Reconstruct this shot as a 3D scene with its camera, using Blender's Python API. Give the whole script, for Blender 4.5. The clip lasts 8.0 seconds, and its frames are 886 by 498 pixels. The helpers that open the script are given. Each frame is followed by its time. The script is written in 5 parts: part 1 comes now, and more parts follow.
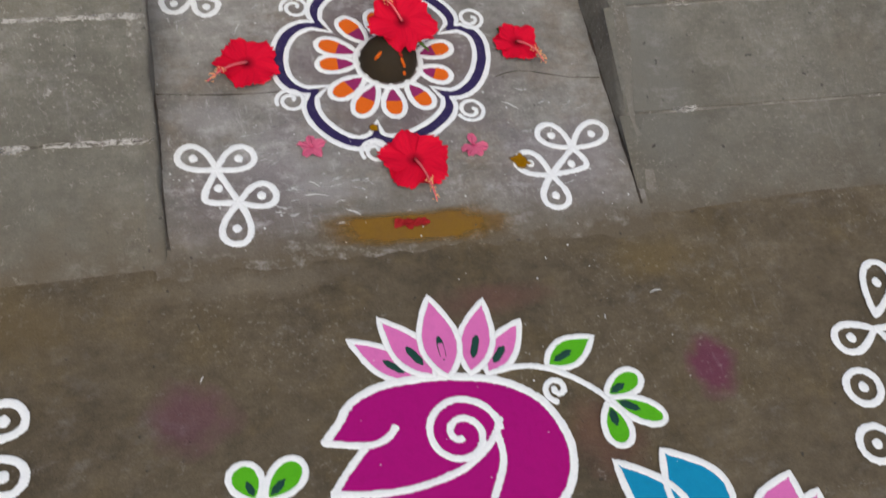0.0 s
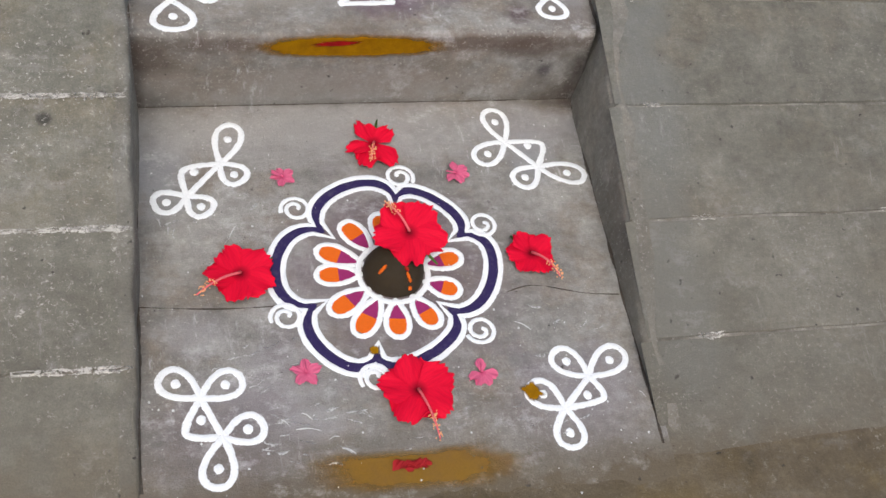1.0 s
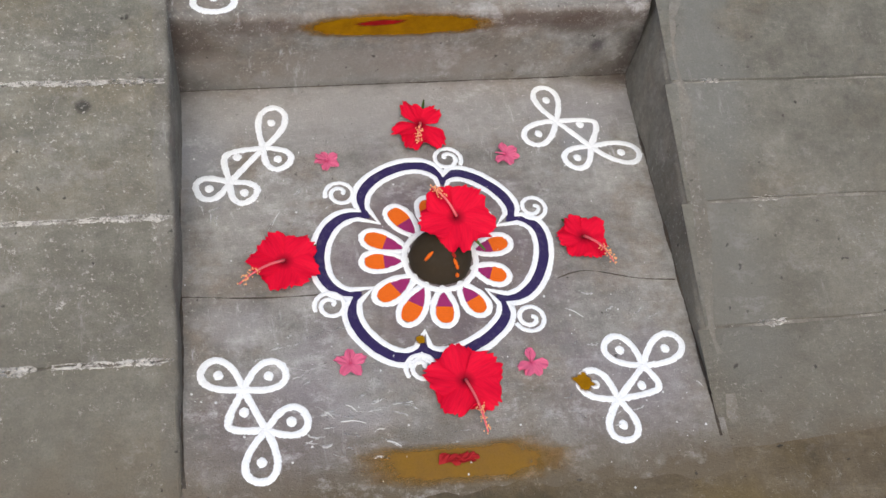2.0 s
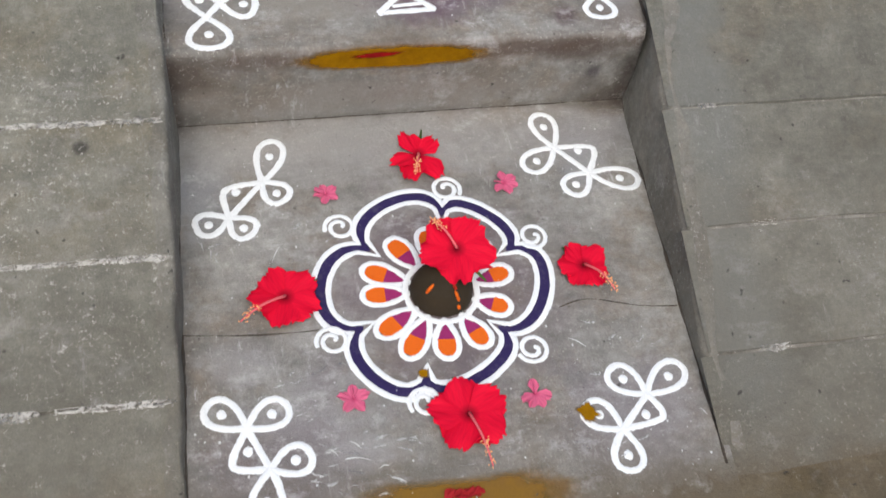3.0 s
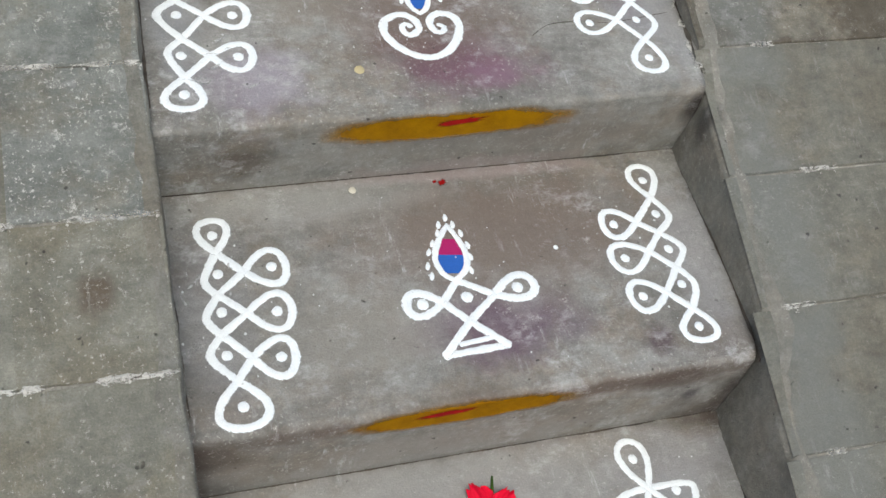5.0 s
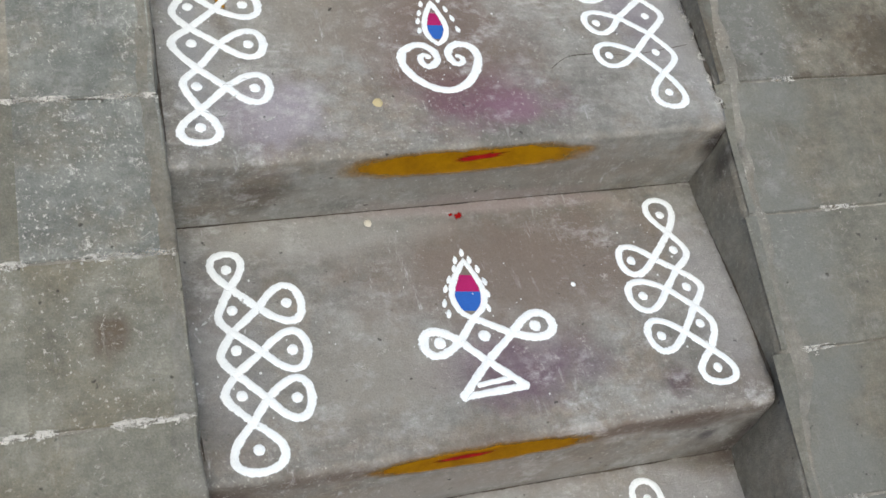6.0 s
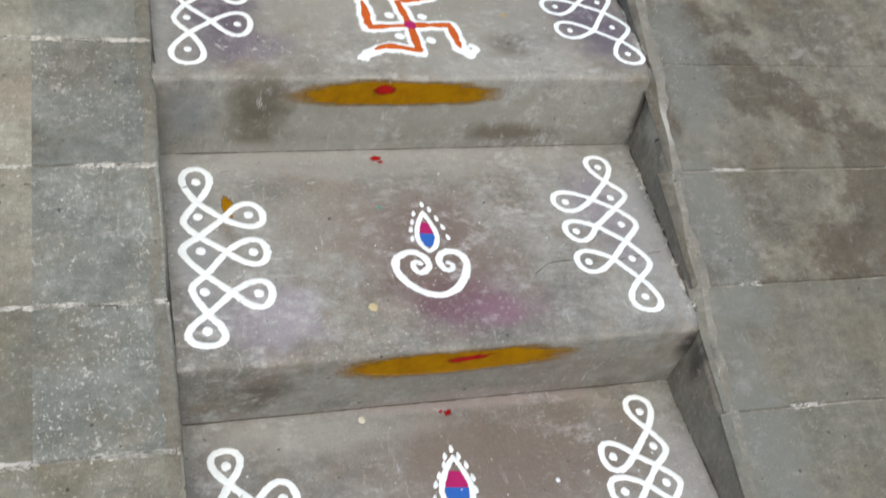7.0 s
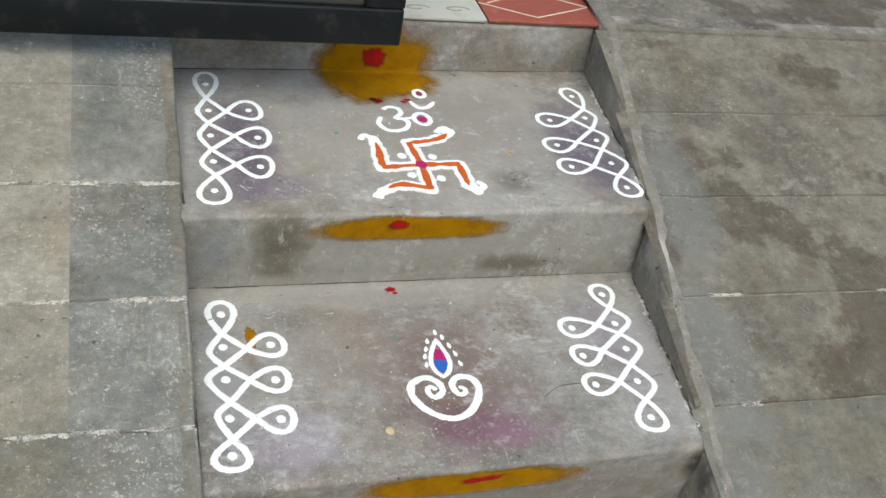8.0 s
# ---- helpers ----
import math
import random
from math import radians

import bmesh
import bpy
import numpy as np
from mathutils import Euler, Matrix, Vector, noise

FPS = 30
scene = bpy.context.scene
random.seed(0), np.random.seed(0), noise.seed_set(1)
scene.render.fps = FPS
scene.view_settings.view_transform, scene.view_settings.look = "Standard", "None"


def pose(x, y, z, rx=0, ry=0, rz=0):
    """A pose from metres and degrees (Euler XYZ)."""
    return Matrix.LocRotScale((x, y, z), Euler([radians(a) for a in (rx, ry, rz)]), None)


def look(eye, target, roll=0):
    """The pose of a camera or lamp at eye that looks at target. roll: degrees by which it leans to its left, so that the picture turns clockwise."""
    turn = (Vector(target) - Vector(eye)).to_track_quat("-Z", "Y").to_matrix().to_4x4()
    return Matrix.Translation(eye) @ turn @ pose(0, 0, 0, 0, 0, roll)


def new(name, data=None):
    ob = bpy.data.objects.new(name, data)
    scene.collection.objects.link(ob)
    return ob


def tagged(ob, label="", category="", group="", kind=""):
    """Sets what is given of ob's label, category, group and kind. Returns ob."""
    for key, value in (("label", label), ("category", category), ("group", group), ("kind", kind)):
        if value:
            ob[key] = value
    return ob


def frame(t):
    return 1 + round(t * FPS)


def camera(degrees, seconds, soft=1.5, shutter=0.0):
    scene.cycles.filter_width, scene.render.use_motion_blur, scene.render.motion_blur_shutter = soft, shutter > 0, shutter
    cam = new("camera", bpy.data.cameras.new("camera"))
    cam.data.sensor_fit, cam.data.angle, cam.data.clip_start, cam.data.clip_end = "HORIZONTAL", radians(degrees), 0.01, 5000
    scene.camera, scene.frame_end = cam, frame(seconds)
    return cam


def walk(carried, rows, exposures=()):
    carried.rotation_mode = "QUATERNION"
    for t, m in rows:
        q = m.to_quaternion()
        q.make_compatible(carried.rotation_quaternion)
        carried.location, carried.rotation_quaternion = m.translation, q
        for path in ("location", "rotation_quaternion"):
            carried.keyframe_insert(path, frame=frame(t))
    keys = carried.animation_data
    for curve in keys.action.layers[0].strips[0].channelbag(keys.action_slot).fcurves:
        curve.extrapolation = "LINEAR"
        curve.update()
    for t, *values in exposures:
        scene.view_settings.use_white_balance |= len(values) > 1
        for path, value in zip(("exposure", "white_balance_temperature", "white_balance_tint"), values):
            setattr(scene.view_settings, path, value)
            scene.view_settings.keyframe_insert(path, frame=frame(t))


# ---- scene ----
cam = camera(44.6, 8.0, soft=1.5, shutter=0.25)
PATH = [
    (0, (-0.03, -0.815, 1.381), (0.469, 0.172, -0.285), 16.8),
    (0.3, (-0.072, -0.752, 1.385), (0.456, 0.29, -0.239), 16.4),
    (0.5, (-0.053, -0.688, 1.4), (0.43, 0.413, -0.198), 14.7),
    (0.7, (-0.027, -0.63, 1.395), (0.503, 0.509, -0.161), 16.7),
    (1, (0.011, -0.564, 1.384), (0.524, 0.561, -0.189), 17.1),
    (1.5, (0.034, -0.527, 1.363), (0.48, 0.58, -0.242), 15.2),
    (1.7, (0.043, -0.52, 1.362), (0.457, 0.571, -0.263), 14.1),
    (2.8, (0.05, -0.516, 1.375), (0.445, 0.6, -0.237), 11.5),
    (3, (0.048, -0.487, 1.382), (0.447, 0.622, -0.234), 11.7),
    (3.2, (0.019, -0.405, 1.395), (0.523, 0.686, -0.204), 15.6),
    (3.5, (-0.073, -0.253, 1.409), (0.456, 0.874, -0.157), 11.1),
    (3.8, (-0.081, -0.129, 1.466), (0.447, 0.979, -0.113), 9.7),
    (4, (-0.145, -0.06, 1.444), (0.522, 1.041, -0.086), 15.1),
    (4.2, (-0.139, -0.012, 1.43), (0.474, 1.125, -0.096), 14.4),
    (4.5, (-0.075, 0.094, 1.426), (0.5, 1.195, -0.141), 15.2),
    (4.7, (-0.033, 0.093, 1.392), (0.482, 1.235, -0.168), 12.7),
    (5.8, (-0.064, 0.17, 1.397), (0.487, 1.281, -0.172), 16.0),
    (6, (-0.069, 0.176, 1.404), (0.473, 1.299, -0.16), 15.4),
    (6.5, (-0.075, 0.183, 1.428), (0.484, 1.354, -0.094), 15.7),
    (6.8, (-0.083, 0.17, 1.471), (0.492, 1.447, 0.043), 14.8),
    (7, (-0.099, 0.149, 1.504), (0.486, 1.503, 0.153), 13.9),
    (7.2, (-0.098, 0.135, 1.526), (0.497, 1.529, 0.222), 13.5),
    (7.5, (-0.117, 0.099, 1.548), (0.483, 1.589, 0.355), 12.2),
    (8, (-0.127, 0.075, 1.558), (0.444, 1.595, 0.39), 11.2),
]
walk(cam, [(t, look(eye, target, roll)) for t, eye, target, roll in PATH],
     [(0, -0.01, 6750, 9), (0.5, 0.17, 6680, 9.5), (1.0, 0.37, 6600, 9.5), (1.5, 0.36, 6600, 9.5), (3.0, 0.38, 6540, 8), (3.5, 0.34, 6450, 5), (4.5, 0.375, 6380, 3), (6.0, 0.40, 6420, 4), (7.0, 0.48, 6450, 4), (8.0, 0.52, 6470, 3)])

# ---- light ----
world = bpy.data.worlds.new("sky")
world.use_nodes = True
scene.world = world
sky = world.node_tree.nodes.new("ShaderNodeTexSky")
sky.sky_type, sky.sun_disc = "NISHITA", False
sky.sun_elevation, sky.sun_rotation = radians(60), radians(189)
sky.air_density, sky.dust_density = 1.0, 4.0
background = world.node_tree.nodes["Background"]
background.inputs["Strength"].default_value = 0.13
world.node_tree.links.new(sky.outputs["Color"], background.inputs["Color"])
sun = new("sun", bpy.data.lights.new("sun", "SUN"))
sun.data.energy, sun.data.angle, sun.data.color = 1.1, radians(40), (1.0, 0.97, 0.92)
sun.matrix_world = look((0.05, -1.2, 4.0), (0.4, 1.0, 0.2))


# ---- materials ----
def nodes_of(name, rough=0.9, metal=0.0):
    m = bpy.data.materials.new(name)
    m.use_nodes = True
    t = m.node_tree
    b = t.nodes["Principled BSDF"]
    b.inputs["Roughness"].default_value, b.inputs["Metallic"].default_value = rough, metal
    b.inputs["Specular IOR Level"].default_value = 0.25
    return m, t, b


def node(t, kind, **inputs):
    n = t.nodes.new(kind)
    for k, v in inputs.items():
        n.inputs[k.replace("_", " ")].default_value = v
    return n


def noise_tex(t, scale, detail=5.0, rough=0.6, vector=None):
    n = node(t, "ShaderNodeTexNoise", Scale=scale, Detail=detail, Roughness=rough)
    if vector is not None:
        t.links.new(vector, n.inputs["Vector"])
    return n.outputs["Fac"]


def ramp(t, value, lo, hi, a=0.0, b=1.0):
    n = t.nodes.new("ShaderNodeMapRange")
    n.clamp = True
    for k, v in zip(("From Min", "From Max", "To Min", "To Max"), (lo, hi, a, b)):
        n.inputs[k].default_value = v
    t.links.new(value, n.inputs["Value"])
    return n.outputs["Result"]


def math_node(t, op, a, b):
    n = t.nodes.new("ShaderNodeMath")
    n.operation = op
    for s, v in zip(n.inputs, (a, b)):
        if isinstance(v, (int, float)):
            s.default_value = v
        else:
            t.links.new(v, s)
    return n.outputs[0]


def mix(t, fac, a, b, blend="MIX"):
    n = t.nodes.new("ShaderNodeMix")
    n.data_type, n.blend_type = "RGBA", blend
    for s, v in zip((n.inputs[0], n.inputs[6], n.inputs[7]), (fac, a, b)):
        if isinstance(v, tuple):
            s.default_value = (*v, 1.0)
        elif isinstance(v, (int, float)):
            s.default_value = v
        else:
            t.links.new(v, s)
    return n.outputs[2]


def bump(t, b, height, strength, distance):
    n = node(t, "ShaderNodeBump", Strength=strength, Distance=distance)
    t.links.new(height, n.inputs["Height"])
    t.links.new(n.outputs[0], b.inputs["Normal"])


def tint_patch(t, place, color, centre, radii, tint, strength, soft=0.6):
    """A soft-edged blot of colour round a place: old pigment, dirt or painted shade."""
    v = t.nodes.new("ShaderNodeVectorMath")
    v.operation = "SUBTRACT"
    t.links.new(place, v.inputs[0])
    v.inputs[1].default_value = centre
    d = t.nodes.new("ShaderNodeVectorMath")
    d.operation = "DIVIDE"
    t.links.new(v.outputs[0], d.inputs[0])
    d.inputs[1].default_value = radii
    n = t.nodes.new("ShaderNodeVectorMath")
    n.operation = "LENGTH"
    t.links.new(d.outputs[0], n.inputs[0])
    wob = math_node(t, "ADD", n.outputs["Value"], ramp(t, noise_tex(t, 14, 5, 0.65, place), 0.2, 0.8, -0.45, 0.45))
    return mix(t, ramp(t, wob, 1.0, 1.0 - soft, 0.0, strength), color, tint)


def scale_color(t, c, k):
    n = t.nodes.new("ShaderNodeVectorMath")
    n.operation = "SCALE"
    t.links.new(c, n.inputs[0])
    t.links.new(k, n.inputs["Scale"])
    return n.outputs[0]


def stretched(t, p, scale):
    s = node(t, "ShaderNodeMapping")
    s.inputs["Scale"].default_value = scale
    t.links.new(p, s.inputs["Vector"])
    return s.outputs[0]


def concrete(name, light, dark, warm, specks=0.3, scuffs=0.0, tint_patches=(), pieces=False, seed=0.0, blotch=3.2, damp=0.0, contrast=1.0, flecks=0.60):
    """Worn cement: broad patches, trowel marks, a fine grain, pale chips, dark pits, old pigment and any painted shade.
    """
    m, t, b = nodes_of(name, 0.88)
    geo = t.nodes.new("ShaderNodeNewGeometry")
    move = t.nodes.new("ShaderNodeVectorMath")
    move.operation = "ADD"
    t.links.new(geo.outputs["Position"], move.inputs[0])
    move.inputs[1].default_value = (seed, seed * 0.7, 0.0)
    p = q = move.outputs[0]
    if pieces:
        info = t.nodes.new("ShaderNodeObjectInfo")
        shift = t.nodes.new("ShaderNodeVectorMath")
        shift.operation = "SCALE"
        shift.inputs[0].default_value = (3.0, 5.0, 1.0)
        t.links.new(info.outputs["Random"], shift.inputs["Scale"])
        add = t.nodes.new("ShaderNodeVectorMath")
        add.operation = "ADD"
        t.links.new(p, add.inputs[0])
        t.links.new(shift.outputs[0], add.inputs[1])
        q = add.outputs[0]
    broad = ramp(t, noise_tex(t, blotch, 8, 0.66, p), 0.38, 0.62)
    c = mix(t, broad, dark, light)
    c = mix(t, ramp(t, noise_tex(t, blotch * 2.1, 8, 0.72, q), 0.49, 0.62, 0.0, 0.85), c, warm)
    if damp:
        c = mix(t, ramp(t, noise_tex(t, blotch * 1.0, 9, 0.62, q), 0.495, 0.535, 0.0, damp), c, tuple(v * 0.62 for v in warm))
    k = ramp(t, noise_tex(t, 17, 6, 0.7, p), 0.3, 0.7, 1 - 0.25 * contrast, 1 + 0.25 * contrast)
    k = math_node(t, "MULTIPLY", k, ramp(t, noise_tex(t, 75, 5, 0.75, p), 0.3, 0.7, 1 - 0.15 * contrast, 1 + 0.14 * contrast))
    grain = noise_tex(t, 380, 3, 0.65, p)
    k = math_node(t, "MULTIPLY", k, ramp(t, grain, 0.3, 0.7, 1 - 0.07 * contrast, 1 + 0.07 * contrast))
    trowel = noise_tex(t, 1.0, 5, 0.7, stretched(t, p, (22.0, 95.0, 60.0)))
    k = math_node(t, "MULTIPLY", k, ramp(t, trowel, 0.35, 0.65, 1 - 0.065 * contrast, 1 + 0.065 * contrast))
    c = scale_color(t, c, k)
    for centre, radii, tint, strength in tint_patches:
        c = tint_patch(t, geo.outputs["Position"], c, centre, radii, tint, strength)
    c = scale_color(t, c, ramp(t, grain, 0.3, 0.7, 0.93, 1.07))
    patchy = ramp(t, noise_tex(t, 3.4, 5, 0.65, q), 0.45, 0.62)
    fleck = math_node(t, "MULTIPLY", ramp(t, noise_tex(t, 150, 4, 0.75, p), flecks, flecks + 0.05), patchy)
    chips = math_node(t, "MULTIPLY", ramp(t, noise_tex(t, 50, 8, 0.86, q), flecks - 0.005, flecks + 0.02), ramp(t, noise_tex(t, 6.5, 5, 0.7, p), 0.44, 0.58))
    fleck = math_node(t, "MAXIMUM", fleck, chips)
    c = mix(t, math_node(t, "MULTIPLY", fleck, specks), c, (0.62, 0.6, 0.55))
    if scuffs:
        lines = math_node(t, "MULTIPLY", ramp(t, noise_tex(t, 1.0, 7, 0.78, stretched(t, p, (20.0, 27.0, 20.0))), 0.52, 0.68), ramp(t, noise_tex(t, 4.1, 5, 0.65, q), 0.42, 0.60))
        s2 = stretched(t, p, (60.0, 12.0, 16.0))
        s2.node.inputs["Rotation"].default_value = (0.0, 0.0, 0.9)
        lines = math_node(t, "MAXIMUM", lines, math_node(t, "MULTIPLY", ramp(t, noise_tex(t, 1.0, 6, 0.78, s2), 0.58, 0.68), ramp(t, noise_tex(t, 5.3, 4, 0.6, p), 0.5, 0.62)))
        c = mix(t, math_node(t, "MULTIPLY", lines, scuffs), c, (0.52, 0.51, 0.5))
    pits = ramp(t, noise_tex(t, 70, 2, 0.5, q), 0.72, 0.77)
    c = mix(t, math_node(t, "MULTIPLY", pits, 0.75), c, (0.05, 0.045, 0.04))
    if pieces:
        c = scale_color(t, c, ramp(t, info.outputs["Random"], 0.0, 1.0, 0.88, 1.10))
    t.links.new(c, b.inputs["Base Color"])
    t.links.new(ramp(t, broad, 0, 1, 0.92, 0.74), b.inputs["Roughness"])
    hh = math_node(t, "ADD", math_node(t, "MULTIPLY", grain, 0.5), math_node(t, "ADD", noise_tex(t, 60, 7, 0.75, p), math_node(t, "MULTIPLY", pits, -0.8)))
    bump(t, b, hh, 0.8, 0.004)
    return m


def powder(name, color, other=None, rough=0.95, patchy=0.25, crumbly=0.0, broken=None):
    """Dry rangoli powder, a little uneven and grainy."""
    m, t, b = nodes_of(name, rough)
    geo = t.nodes.new("ShaderNodeNewGeometry")
    p = geo.outputs["Position"]
    other = other or tuple(v * 0.6 for v in color)
    c = mix(t, ramp(t, noise_tex(t, 70, 5, 0.7, p), 0.5, 0.75, 0.0, patchy), color, other)
    grain = noise_tex(t, 700, 2, 0.6, p)
    c = mix(t, ramp(t, grain, 0.3, 0.7, 0.88, 1.05), (0.0, 0.0, 0.0), c)
    t.links.new(c, b.inputs["Base Color"])
    bump(t, b, math_node(t, "ADD", grain, noise_tex(t, 160, 4, 0.7, p)), 0.5, 0.0012)
    if crumbly:
        uv = t.nodes.new("ShaderNodeUVMap")
        sep = t.nodes.new("ShaderNodeSeparateXYZ")
        t.links.new(uv.outputs[0], sep.inputs[0])
        off = math_node(t, "ABSOLUTE", math_node(t, "MULTIPLY_ADD", sep.outputs[0], 2.0), 0.0)
        off.node.inputs[0].links[0].from_node.inputs[2].default_value = -1.0
        r = math_node(t, "ADD", off, ramp(t, noise_tex(t, 330, 5, 0.8, p), 0.25, 0.75, -crumbly, crumbly))
        solid = ramp(t, r, 1.0, 0.86)
        thin = ramp(t, noise_tex(t, 95, 6, 0.8, p), 0.66, 0.74, 1.0, 0.55)
        if broken:
            thin = math_node(t, "MULTIPLY", ramp(t, noise_tex(t, 120, 7, 0.85, p), broken, broken + 0.04), ramp(t, noise_tex(t, 14, 5, 0.7, p), 0.40, 0.52, 0.35, 1.0))
        t.links.new(math_node(t, "MULTIPLY", solid, thin), b.inputs["Alpha"])
    return m


def paste(name, color, other, edge=0.3, cover=0.96):
    """A smear of wet powder that thins out to nothing at its rim."""
    m, t, b = nodes_of(name, 0.85)
    geo = t.nodes.new("ShaderNodeNewGeometry")
    p = geo.outputs["Position"]
    c = mix(t, ramp(t, noise_tex(t, 22, 6, 0.7, p), 0.4, 0.7), color, other)
    c = mix(t, ramp(t, noise_tex(t, 500, 2, 0.6, p), 0.3, 0.7, 0.85, 1.08), (0.0, 0.0, 0.0), c)
    t.links.new(c, b.inputs["Base Color"])
    uv = t.nodes.new("ShaderNodeUVMap")
    sep = t.nodes.new("ShaderNodeSeparateXYZ")
    t.links.new(uv.outputs[0], sep.inputs[0])
    r = math_node(t, "ADD", sep.outputs[0], ramp(t, noise_tex(t, 38, 6, 0.75, p), 0.2, 0.8, -0.13, 0.13))
    t.links.new(ramp(t, r, 1.0, 1.0 - edge, 0.0, cover), b.inputs["Alpha"])
    bump(t, b, noise_tex(t, 120, 5, 0.7, p), 0.35, 0.001)
    b.inputs["Specular IOR Level"].default_value = 0.08
    return m


def petal_mat(name, color, deep, centre=0.016, rough=0.5):
    m, t, b = nodes_of(name, rough)
    tc = t.nodes.new("ShaderNodeTexCoord")
    n = t.nodes.new("ShaderNodeVectorMath")
    n.operation = "LENGTH"
    t.links.new(tc.outputs["Object"], n.inputs[0])
    c = mix(t, ramp(t, n.outputs["Value"], 0.3 * centre, 1.5 * centre), deep, color)
    vein = noise_tex(t, 1.0, 4, 0.6, stretched(t, tc.outputs["Object"], (420.0, 45.0, 100.0)))
    c = mix(t, ramp(t, vein, 0.42, 0.72, 0.0, 0.55), c, tuple(v * 0.62 for v in color))
    t.links.new(c, b.inputs["Base Color"])
    bump(t, b, vein, 0.15, 0.0006)
    b.inputs["Specular IOR Level"].default_value = 0.12
    return m


def plain(name, color, rough=0.6, metal=0.0, wear=None, scale=30):
    m, t, b = nodes_of(name, rough, metal)
    geo = t.nodes.new("ShaderNodeNewGeometry")
    n = noise_tex(t, scale, 6, 0.7, geo.outputs["Position"])
    c = mix(t, ramp(t, n, 0.55, 0.75), color, wear or tuple(v * 0.7 for v in color))
    t.links.new(c, b.inputs["Base Color"])
    t.links.new(ramp(t, n, 0.3, 0.7, rough * 0.8, min(1.0, rough * 1.25)), b.inputs["Roughness"])
    bump(t, b, n, 0.15, 0.001)
    return m


PURPLE = (0.16, 0.08, 0.13)
# brown yard dirt trodden and washed over the foot of the steps and ramps
MUD = [((0.3, -0.02, 0.0), (6.0, 0.085, 0.2), (0.118, 0.094, 0.060), 1.0), ((0.3, -0.01, 0.0), (6.0, 0.17, 0.2), (0.14, 0.118, 0.085), 0.45)]
